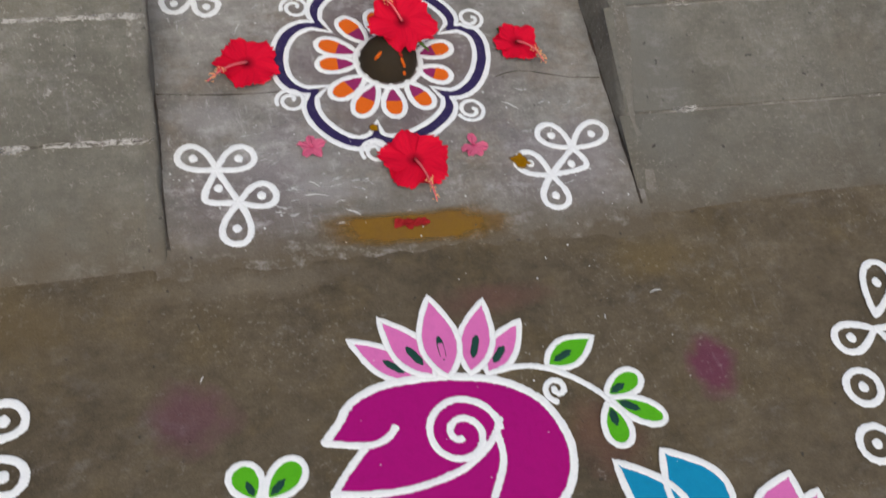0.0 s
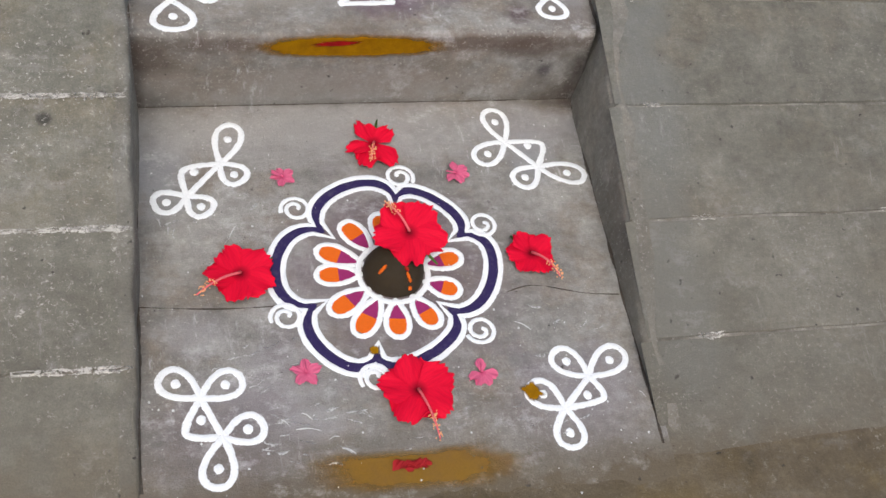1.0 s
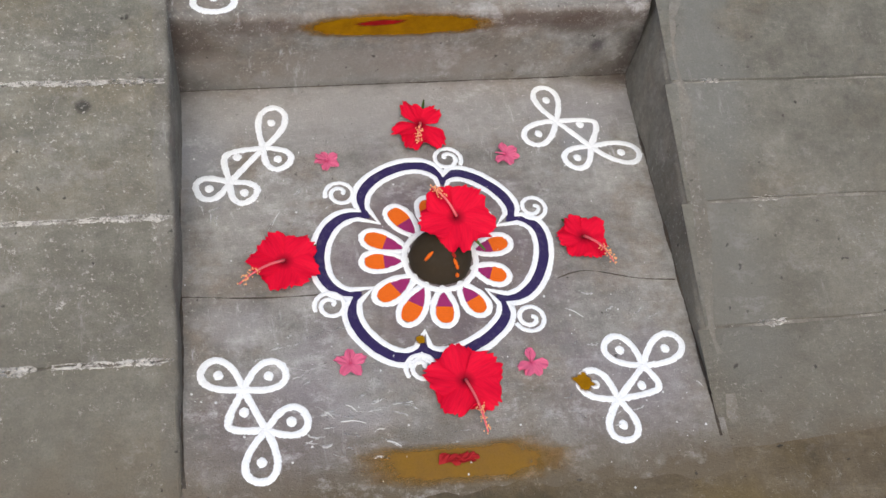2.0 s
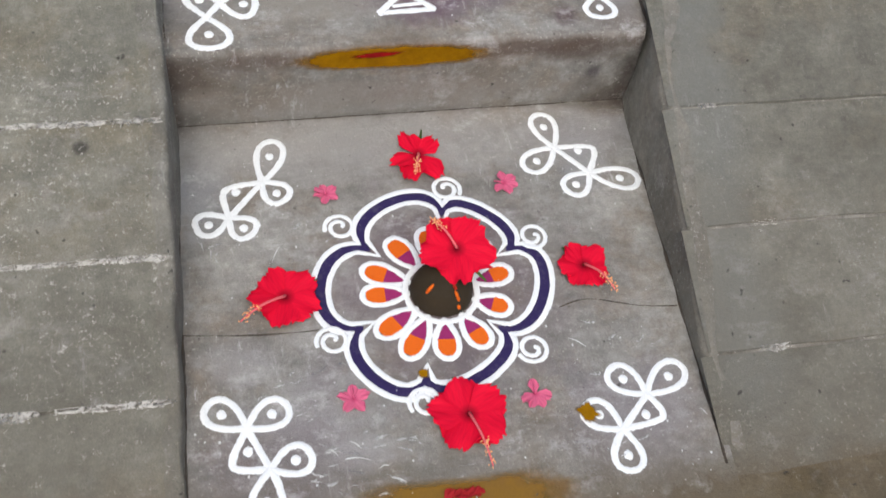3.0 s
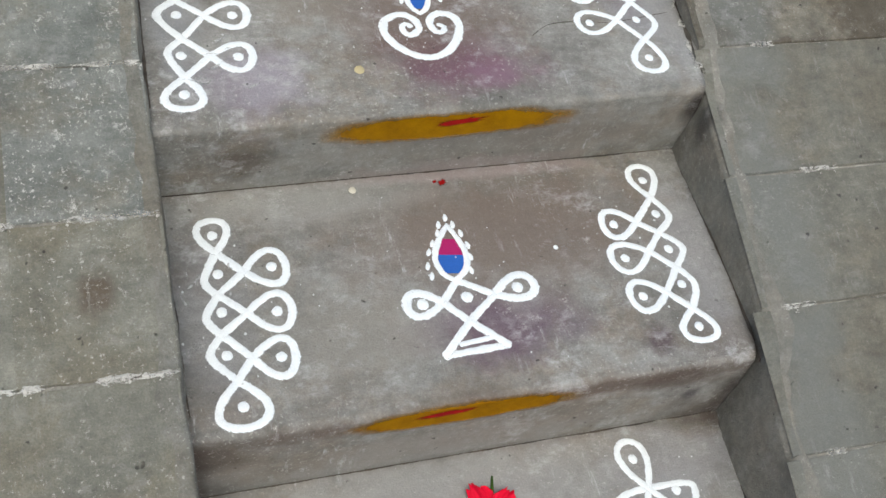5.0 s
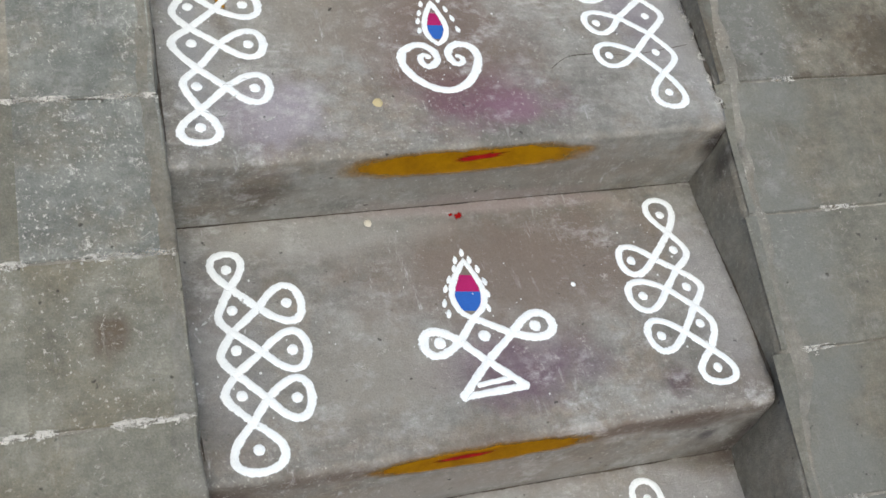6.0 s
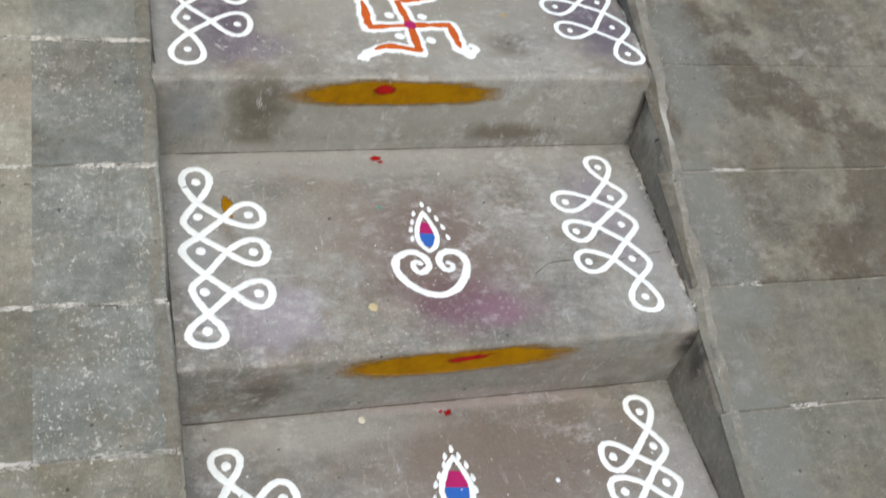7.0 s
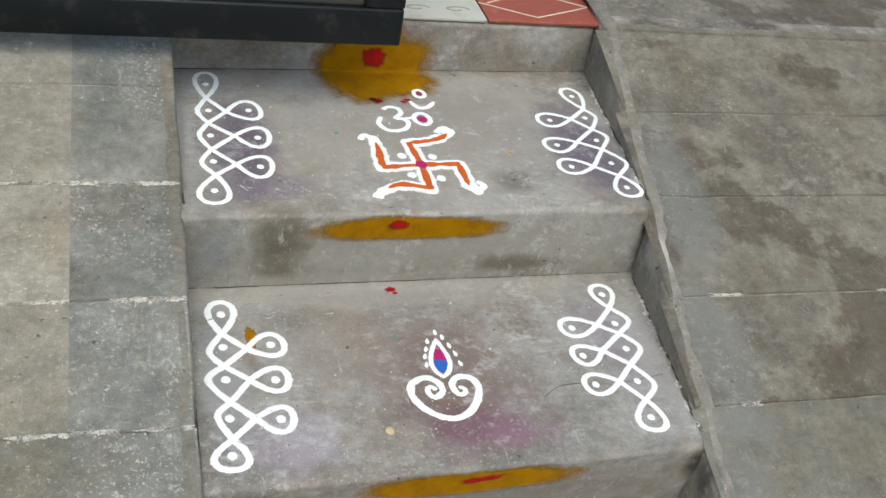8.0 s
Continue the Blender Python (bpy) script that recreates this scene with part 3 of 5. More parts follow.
# ---- ground, stairs, ramps ----
def build_ground():
    bm = bmesh.new()
    xs = [-80, -20, -4] + [-2.4 + 0.1 * i for i in range(57)] + [5, 20, 80]
    ys = [-80, -20, -5] + [-3.0 + 0.1 * i for i in range(32)] + [0.6, 4, 20, 80]
    grid(bm, [[(x, y, -0.004 + (0.002 * wob(x, y, 0, 2.0) if abs(x) < 4 and -4 < y < 0.2 else 0.0)) for x in xs] for y in ys])
    ob = new("ground", mesh_of("ground", bm, GROUND))
    tagged(ob, "damp brown cement yard in front of the steps", "ground", kind="structure")


def build_apron(stairs):
    """The lowest tread, level with the yard, with a ragged front."""
    bm = bmesh.new()
    rows = []
    for j in range(31):
        v = j / 30
        row = []
        for i in range(121):
            u = i / 120
            y = -0.015 + 0.018 * wob(u * 6, 3.3) + 0.012 * wob(u * 27, 1.3)
            y = y + (0.80 - y) * v ** 1.4
            x = left_edge(y) - 0.02 + (right_edge(y) + 0.03 - left_edge(y)) * u
            z = -0.0075 * max(0.0, 1 - j / 5.5) ** 1.5
            row.append((x, y, z))
        rows.append(row)
    grid(bm, rows)
    part("step", bm, STEP, stairs, "wide ground-level tread of worn grey cement")


def nose_shape(top, u):
    """How far the worn nose of a step wanders, and its radius, u of the way across."""
    return 0.004 * wob(u * 5, top * 9) + 0.0018 * wob(u * 26, top * 5), 0.010 * (1 + 0.55 * wob(u * 9, top * 3, 2))


def build_step(stairs, nose_l, nose_r, top, back, low, lean):
    bm = bmesh.new()
    rows = []
    n = 64
    for i in range(n + 1):
        u = i / n
        y0 = nose_l + (nose_r - nose_l) * u
        bow, rr = nose_shape(top, u)
        rows_yz = [(y0 + lean + 0.002, low - 0.03), (y0 + lean, low + 0.004), (y0 + lean * 0.75 - bow * 0.3, low + 0.3 * (top - low)), (y0 + lean * 0.3 + bow * 0.6, low + 0.68 * (top - low))]
        for k in range(7):
            a = k / 6 * math.pi / 2
            rows_yz.append((y0 + bow + rr - rr * math.cos(a), top - rr + rr * math.sin(a)))
        for k in range(1, 9):
            rows_yz.append((y0 + bow + rr + (back - y0 - rr) * k / 8, top))
        row = []
        for y, z in rows_yz:
            xl, xr = left_edge(y) - 0.03, right_edge(y) + 0.006
            # the outer corner of the nose is worn round
            worn = 0.014 * math.exp(-max(0.0, y - y0) / 0.035) * max(0.0, min(1.0, (z - low) / (top - low)))
            row.append((xl + (xr - xl) * u - worn * u ** 12, y, z))
        rows.append(row)
    vs = grid(bm, rows)
    corner = bm.verts.new((rows[-1][-1][0], back, low - 0.03))
    bm.faces.new(vs[-1] + [corner])
    bmesh.ops.recalc_face_normals(bm, faces=bm.faces)
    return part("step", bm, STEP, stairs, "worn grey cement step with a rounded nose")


def nose_profile(k, x, s):
    """A point on step k, s metres along its profile from the middle of the nose (up the tread is plus), and the normal there."""
    nl, nr, top, back = STEPS[k]
    xl = left_edge(nl) - 0.03
    u = (x - xl) / (right_edge(nl) + 0.006 - xl)
    bow, r = nose_shape(top, u)
    y0 = nl + (nr - nl) * u + bow
    arc = r * math.pi / 4
    if s > arc:
        return Vector((x, y0 + r + (s - arc), top)), Vector((0, 0, 1))
    if s < -arc:
        down = -s - arc
        return Vector((x, y0 - bow * min(1.0, down / 0.05) * 0.4, top - r - down)), Vector((0, -1, 0))
    a = (s + arc) / r
    d = Vector((0, -math.cos(a), math.sin(a)))
    return Vector((x, y0 + r, top - r)) + d * r, d


def mortar_line(base, y, inner, outer, height, side, rnd):
    """A ragged, broken ridge of white lime along a joint between slabs."""
    bm = bmesh.new()
    x, end = inner(y) + side * (0.006 if side < 0 else rnd.uniform(0.03, 0.14)), outer
    while (end - x) * side > 0.05:
        run = rnd.uniform(0.03, 0.09) if side > 0 else rnd.uniform(0.05, 0.16)
        stop = x + side * run
        h = height(y) + 0.0003
        wide = rnd.choice((0.0015, 0.0025, 0.0035)) if side > 0 else rnd.choice((0.004, 0.006, 0.008))
        for k in range(3):
            pts = [(x + (stop - x) * i / 8, y + 0.003 * (k - 1) + 0.0045 * wob(x * 9 + i * 1.3, y * 7, k)) for i in range(9)]
            stroke(bm, pts, wide, h, taper=0.15, rough=1.3)
        for k in range(int(run * (160 if side > 0 else 420))):
            dot(bm, (x + (stop - x) * rnd.random(), y + rnd.gauss(0, 0.006)), 0.0006 + 0.0024 * rnd.random() ** 3, h - 0.0003, 5)
        x = stop + side * (rnd.choice((0.15, 0.3, 0.5, 0.7)) if side > 0 else rnd.choice((-0.01, 0.004, 0.02, 0.06)))
    part("mortar_line", bm, LIME, base, "broken white lime joint")


def dirt_line(parent, pts, w, z_of):
    """Dark dirt gathered along a crevice."""
    bm = bmesh.new()
    q = spline(pts, False, 0.004)
    rows = []
    for i, p in enumerate(q):
        d = (q[min(i + 1, len(q) - 1)] - q[max(i - 1, 0)]).normalized()
        s = Vector((-d.y, d.x))
        k = w * 0.5 * max(0.04, 0.75 + 0.9 * wob(p.x * 25, p.y * 25, w * 90) + 0.5 * wob(p.x * 130, p.y * 130, 3))
        rows.append([(p.x + s.x * o, p.y + s.y * o, z_of(p.y) + 0.0007) for o in (k, -k)])
    grid(bm, rows)
    bmesh.ops.recalc_face_normals(bm, faces=bm.faces)
    part("dirt_line", bm, DIRT, parent, "dark line of dirt in a crevice or crack")


def build_ramp(name, height, inner, outer, side, label, cols):
    """A sloping ramp beside the steps: a mortar bed, slabs laid in rows across it, and a rounded cement edging along the steps."""
    base = thing(name, label, "ramp")
    tagged(base, kind="structure")
    ys = [-0.06, 0.02] + [0.12 + 0.1 * i for i in range(22)] + [3.0]
    bm = bmesh.new()
    grid(bm, [[(inner(y) + side * 0.02, y, height(y) - 0.0035), (outer, y, height(y) - 0.0035), (outer, y, -0.05)] for y in ys])
    bmesh.ops.recalc_face_normals(bm, faces=bm.faces)
    part("mortar_bed", bm, JOINT, base, "pale crumbling joint mortar")
    # edging
    bm = bmesh.new()
    wide = 0.034 if side > 0 else 0.026
    rows = []
    for j in range(241):
        y = -0.05 + 3.05 * j / 240
        h = height(y) + 0.0009
        e = inner(y) + side * (0.0025 * wob(y * 6, side * 3) + 0.0012 * wob(y * 40, side) + 0.007 * max(0.0, wob(y * 11, side * 7)))
        r = (0.017 if side > 0 else 0.009) + (0.006 if side > 0 else 0.003) * wob(y * 8, side * 5)
        foot = side * 0.05
        row = [(e - foot * min(0.2, h + 0.03) + side * 0.003, y, h - 0.21), (e - foot * 0.09 + side * 0.002, y, h - 0.1)]
        for k in range(6):
            a = k / 5 * math.pi / 2
            row.append((e + side * (r - r * math.cos(a)), y, h - r + r * math.sin(a)))
        w = wide + (0.028 if side > 0 else 0.010) * wob(y * 7, 4) + 0.010 * wob(y * 33, 4)
        row += [(e + side * max(w, r + 0.002) * 0.85, y, h), (e + side * max(w, r + 0.004), y, h - 0.0022)]
        rows.append(row)
    grid(bm, rows)
    bmesh.ops.recalc_face_normals(bm, faces=bm.faces)
    part("edging", bm, EDGE if side > 0 else RIM, base, "rough rounded cement edging")
    # slabs
    cuts = [-0.05, 0.212, 0.405, 0.603, 0.803, 1.0, 1.207, 1.42, 1.642, 1.855, 2.085, 2.32, 2.55, 2.78, 3.0]
    rnd = random.Random(3 if side > 0 else 8)
    for y0, y1 in zip(cuts, cuts[1:]):
        for c0, c1 in (cols if y0 > 0.7 else [(None, outer)]):
            bm = bmesh.new()
            n, rows = 36, []
            g = 0.0024
            lift = rnd.uniform(-0.0004, 0.0012)
            for v, dz in ((0.0, -0.006), (0.006, 0.0), (0.5, 0.0), (0.994, 0.0), (1.0, -0.006)):
                row = []
                for i in range(n + 1):
                    u = i / n
                    x0 = inner(y0) + side * 0.006 if c0 is None else c0
                    x = x0 + (c1 - x0) * u
                    ya = y0 + g * (0.7 + 0.8 * wob(x * 14, y0 * 9)) + 0.0015 * wob(x * 60, y0) + (0.012 * wob(x * 9, 2.0) + 0.006 * wob(x * 41, 5.0) if y0 < 0.1 else 0.0)
                    yb = y1 - g * (0.7 + 0.8 * wob(x * 14, y1 * 9 + 4)) + 0.0015 * wob(x * 60, y1)
                    y = ya + (yb - ya) * v
                    row.append((x, y, height(y) + lift + dz))
                rows.append(row)
            grid(bm, rows)
            bmesh.ops.recalc_face_normals(bm, faces=bm.faces)
            if side > 0:
                stuff = MOTTLED if y0 > 1.1 else GREY_RAMP
            else:
                stuff = SLAB if y0 < 0.9 else SPECKLED if c0 is None else PALE if y0 > 1.1 else SLAB
            part("slab", bm, stuff, base, smooth=False)
        if y1 < (1.5 if side > 0 else 1.7):
            mortar_line(base, y1, inner, outer, height, side, rnd)
    return base


def build_landing_tiles():
    """Floor tiles at the front of the landing."""
    x = -0.235
    z = 0.605
    for i in range(4):
        red = i == 3
        t = thing("floor_tile", "chipped red floor tile with pale diamond lines on the landing" if red else "pale grey-green floor tile with a faint scroll on the landing", "tile", "tiles on the landing")
        x0 = x + 0.292 * i
        x1 = x0 + (0.272 if red else 0.288)
        bm = bmesh.new()
        box(bm, x0, x1, 2.114, 2.42, z - 0.003, z + 0.005, 0.002)
        body = part("tile_body", bm, RED_TILE if red else GREY_TILE, t)
        bm = bmesh.new()
        if red:
            for a, b in (((x0, 2.20), (x0 + 0.12, 2.135)), ((x0 + 0.02, 2.20), (x0 + 0.14, 2.27)), ((x0 + 0.12, 2.135), (x0 + 0.26, 2.20)), ((x0 + 0.26, 2.20), (x0 + 0.14, 2.27))):
                stroke(bm, [a, b], 0.004, z + 0.0046)
        else:
            for k in range(3):
                c = Vector((x0 + 0.05 + 0.09 * k, 2.16))
                stroke(bm, [c + Vector((math.cos(a), 0.5 * math.sin(a))) * 0.03 * (1 - a / 9) for a in [j * 0.6 for j in range(11)]], 0.005, z + 0.0046)
        part("tile_pattern", bm, GROUT if red else plain("scroll_glaze", (0.25, 0.25, 0.2), 0.5), body)


def build_gate():
    """A framed gate leaf that hangs from a post and reaches over the top step."""
    x0, x1, y0, y1, z0, z1 = -1.05, 0.392, 1.90, 1.94, 0.645, 1.30
    gate = thing("gate_leaf", "black-painted framed gate leaf with a yellow panel, over the top step", "gate")
    w = 0.076
    for a in ((x0, x1, z0, z0 + w), (x0, x1, z1 - w, z1)):
        bm = bmesh.new()
        box(bm, a[0], a[1], y0, y1, a[2], a[3], 0.006)
        part("rail", bm, BLACK, gate)
    for a in ((x0, x0 + w), (x1 - w, x1)):
        bm = bmesh.new()
        box(bm, a[0], a[1], y0 + 0.001, y1 - 0.001, z0 + w + 0.0005, z1 - w - 0.0005, 0.004)
        part("stile", bm, BLACK, gate)
    for a in ((x0 + w, x1 - w, z0 + w, z0 + w + 0.02), (x0 + w, x1 - w, z1 - w - 0.02, z1 - w)):
        bm = bmesh.new()
        box(bm, a[0], a[1], y0 + 0.014, y0 + 0.03, a[2] - 0.001, a[3], 0.003)
        part("bead", bm, plain("grey_bead", (0.06, 0.06, 0.055), 0.5, scale=40), gate, "grey worn glazing bead")
    bm = bmesh.new()
    box(bm, x0 + w, x1 - w, y0 + 0.018, y0 + 0.026, z0 + w + 0.019, z1 - w - 0.019)
    part("panel", bm, YELLOW, gate, "yellow painted panel")
    for z in (0.80, 1.15):
        bm = bmesh.new()
        box(bm, x0 - 0.02, x0 + 0.002, y0 + 0.008, y1 - 0.008, z - 0.05, z + 0.05, 0.003)
        part("hinge", bm, BLACK, gate)
    post = thing("gate_post", "square black gate post beside the ramp", "post")
    bm = bmesh.new()
    box(bm, x0 - 0.10, x0 - 0.02, y0 - 0.02, y0 + 0.06, 0.5, 1.38, 0.006)
    part("shaft", bm, BLACK, post)
    bm = bmesh.new()
    box(bm, x0 - 0.11, x0 - 0.01, y0 - 0.03, y0 + 0.07, 1.38, 1.405, 0.006)
    part("cap", bm, BLACK, post)


def build_all_structure():
    build_ground()
    stairs = thing("stairs", "worn grey cement stairs set between two ramps", "stairs")
    tagged(stairs, kind="structure")
    build_apron(stairs)
    for (nl, nr, top, back), low, lean in zip(STEPS, BELOW, LEAN):
        build_step(stairs, nl, nr, top, back, low, lean)
    for z, (yl, yr, top, back), lean in zip(BELOW, STEPS, LEAN):
        yl, yr = yl + lean - 0.002, yr + lean - 0.002
        xs = [left_edge(yl) + 0.004 + (right_edge(yr) - left_edge(yl) - 0.008) * i / 12 for i in range(13)]
        dirt_line(stairs, [(x, yl + (yr - yl) * i / 12 + 0.002) for i, x in enumerate(xs)], 0.0042, lambda y, z=z: z)
    for z, y0, y1 in ((0.0, 0.05, 0.74), (0.173, 0.775, 1.13), (0.328, 1.16, 1.57), (0.485, 1.61, 2.08)):
        dirt_line(stairs, [(left_edge(y0 + (y1 - y0) * i / 8) + 0.001 + 0.002 * wob(i * 1.7, z), y0 + (y1 - y0) * i / 8) for i in range(9)], 0.0045, lambda y, z=z: z)
        dirt_line(stairs, [(right_edge(y0 + (y1 - y0) * i / 8) - 0.002, y0 + (y1 - y0) * i / 8) for i in range(9)], 0.006, lambda y, z=z: z)
    dirt_line(stairs, [(-0.02, 0.345), (0.08, 0.335), (0.16, 0.333), (0.25, 0.335)], 0.0025, lambda y: 0.0)
    dirt_line(stairs, [(0.55, 0.335), (0.60, 0.345), (0.68, 0.325), (0.74, 0.318)], 0.0025, lambda y: 0.0)
    dirt_line(stairs, [(0.55, 1.262), (0.585, 1.285), (0.64, 1.288), (0.69, 1.283), (0.79, 1.30)], 0.0018, lambda y: 0.328)
    build_ramp("ramp_left", ramp_left, left_edge, -1.5, -1, "grey cement ramp of slabs with pale broken joints", [(None, -0.205), (-0.205, -1.5)])
    build_ramp("ramp_right", ramp_right, right_edge, 2.3, 1, "mottled grey cement ramp of slabs with pale broken joints", [(None, 2.3)])
    build_landing_tiles()
    build_gate()


build_all_structure()


# ---- rangoli drawings ----
def chain_kolam(nodes, cross, inner, outer, ends, bulge, z, w, label, reach=1.5, width=0.034, top=0.028, end=0.034, reaches=(1.85, 1.8)):
    """A chain of looped lines round dots, drawn down the side of a tread."""
    k = thing("looped_rangoli", label, "rangoli", "looped chains on the treads")
    def loop(at, eye, reach, wide):
        bm = bmesh.new()
        stroke(bm, drop(at, eye, reach, wide), w, z, True)
        part("loop", bm, WHITE, k)

    loop(nodes[0], ends[0], reaches[0], top)
    loop(nodes[3], ends[1], reaches[1], end)
    for i in range(3):
        loop(cross[i], inner[i], reach, width * 1.15)
        for pts in ([nodes[i], bulge[i], nodes[i + 1]], [nodes[i], cross[i]], [cross[i], nodes[i + 1]]):
            bm = bmesh.new()
            stroke(bm, pts, w, z)
            part("link", bm, WHITE, k)
    for c in (*inner, *outer, *ends):
        bm = bmesh.new()
        dot(bm, c, w * 0.70, z)
        part("dot", bm, WHITE, k)
    return k


def five_kolam(p, z=0.0, w=0.0102, label="white five-loop rangoli with dots at a corner of the tread", width=0.028):
    """Five loops round five dots, joined at two crossings."""
    k = thing("five_loop_rangoli", label, "rangoli", "five-loop drawings on the wide tread")
    n1, n2, d1, d2, mid, d3, d4, bulge = p
    for n, d in ((n1, d1), (n1, d2), (n2, d3), (n2, d4)):
        bm = bmesh.new()
        stroke(bm, drop(n, d, 1.6, width), w, z, True)
        part("loop", bm, WHITE, k)
    for pts in ([n1, bulge, n2], [n1, n2]):
        bm = bmesh.new()
        stroke(bm, pts, w, z)
        part("link", bm, WHITE, k)
    for c in (d1, d2, mid, d3, d4):
        bm = bmesh.new()
        dot(bm, c, w * 0.72, z)
        part("dot", bm, WHITE, k)


def spiral(c, r0, r1, a0, turns, n=26, swell=1.0):
    out = []
    for i in range(n + 1):
        u = i / n
        r, a = r0 + (r1 - r0) * u ** swell, a0 + turns * math.tau * u
        out.append((c[0] + r * math.cos(a), c[1] + r * math.sin(a)))
    return out


def leaf(base, tip, width, n=14, sharp=1.0):
    """The outline of a leaf or petal from base to a pointed tip."""
    a, b = Vector(base), Vector(tip)
    d = b - a
    s = Vector((-d.y, d.x)).normalized() * width
    side = [(i / n, math.sin(math.pi * (i / n) ** sharp)) for i in range(n + 1)]
    return [a + d * u + s * v for u, v in side] + [a + d * u - s * v for u, v in side[-2:0:-1]]


def lobed(cusps, tops, step=0.006):
    """A closed line of rounded lobes that meet at inward cusps."""
    out = []
    n = len(cusps)
    for i in range(n):
        a, m, b = Vector(cusps[i]), Vector(tops[i]), Vector(cusps[(i + 1) % n])
        c = (a + b) / 2
        h, half = m - c, (b - a) / 2
        for j in range(24):
            u = math.pi * j / 24
            out.append(c - half * math.cos(u) * (1 + 0.10 * math.sin(u)) + h * math.sin(u) ** 0.92)
    return out


def inset(path, cusps, centre, by):
    """The lobed line drawn again inside itself, with its cusps still pointed."""
    out = []
    n = len(path)
    for i, p in enumerate(path):
        j = i % 24
        if j == 0:
            c = Vector(cusps[i // 24])
            out.append(c + (centre - c).normalized() * (by * 1.6 if by > 0.02 else by))
        elif 2 <= j <= 22:
            d = (path[(i + 1) % n] - path[i - 1]).normalized()
            s = Vector((-d.y, d.x))
            if s.dot(centre - p) < 0:
                s = -s
            pull = max(0.0, 1 - min(j, 24 - j) / 8)
            out.append(p + (s * (1 - pull) + (centre - p).normalized() * pull) * by)
    return out


def build_flower_rangoli():
    k = thing("flower_rangoli", "six-lobed white and indigo flower rangoli with orange petals", "rangoli")
    cusps = [(0.258, 0.483), (0.404, 0.545), (0.508, 0.459), (0.463, 0.296), (0.319, 0.221), (0.227, 0.323)]
    tops = [(0.311, 0.571), (0.475, 0.538), (0.549, 0.375), (0.410, 0.219), (0.242, 0.233), (0.177, 0.411)]
    w = 0.0092
    bm = bmesh.new()
    out = lobed(cusps, tops)
    inn = inset(out, cusps, Vector((0.366, 0.385)), 0.0242)
    stroke(bm, inset(out, cusps, Vector((0.366, 0.385)), 0.0120), 0.0185, -0.0006, True, smooth=False, rough=0.25)
    part("indigo_band", bm, INDIGO, k, "smudged indigo powder band")
    bm = bmesh.new()
    stroke(bm, out, w, 0.0006, True, smooth=False)
    part("outer_line", bm, WHITE, k)
    bm = bmesh.new()
    stroke(bm, inn, w * 0.95, 0.0006, True, smooth=False)
    part("inner_line", bm, WHITE, k)
    for c, a0, hand in (((0.232, 0.518), 0.2, 1), ((0.415, 0.580), 2.6, -1), ((0.539, 0.473), 0.6, -1), ((0.492, 0.268), 0.4, -1), ((0.316, 0.197), 0.5, 1), ((0.196, 0.312), 0.3, 1)):
        bm = bmesh.new()
        stroke(bm, spiral(c, 0.004, 0.0245, a0, 1.5 * hand, 26, 0.55), 0.0070, 0.0004)
        part("curl", bm, WHITE, k)
    centre = Vector((0.372, 0.383))
    tips = [(0.306, 0.487), (0.256, 0.435), (0.250, 0.386), (0.264, 0.315), (0.300, 0.272), (0.362, 0.264), (0.425, 0.279), (0.474, 0.340), (0.489, 0.410), (0.462, 0.468), (0.415, 0.496), (0.367, 0.503)]
    bm = bmesh.new()
    stroke(bm, [centre + Vector((math.cos(a), math.sin(a))) * 0.056 for a in [i * math.tau / 24 for i in range(24)]], 0.009, 0.0004, True)
    part("centre_ring", bm, WHITE, k)
    for tip in tips:
        d = (Vector(tip) - centre)
        a = centre + d.normalized() * 0.052
        e = Vector(tip)
        half = drop(a, e, 1.0, 0.0225, 0.75)
        bm = bmesh.new()
        stroke(bm, half, 0.009, 0.0003, True)
        line = part("petal_line", bm, WHITE, k)
        mid = 0.50
        s = Vector((-d.y, d.x)).normalized()
        prof = lambda u: 0.0178 * math.sin(math.acos(1 - 2 * u)) * math.sin(math.acos(1 - 2 * u) / 2) ** 0.75
        for name, m, u0, u1, n in (("petal_root", MAGENTA, 0.04, mid, 6), ("petal_tip", ORANGE, mid, 0.92, 12)):
            us = [u0 + (u1 - u0) * i / n for i in range(n + 1)]
            pts = [a + (e - a) * u + s * prof(u) for u in us] + [a + (e - a) * u - s * prof(u) for u in us[::-1]]
            bm = bmesh.new()
            fill(bm, pts, 0.0002 if name == "petal_root" else 0.0005)
            part(name, bm, m, line)


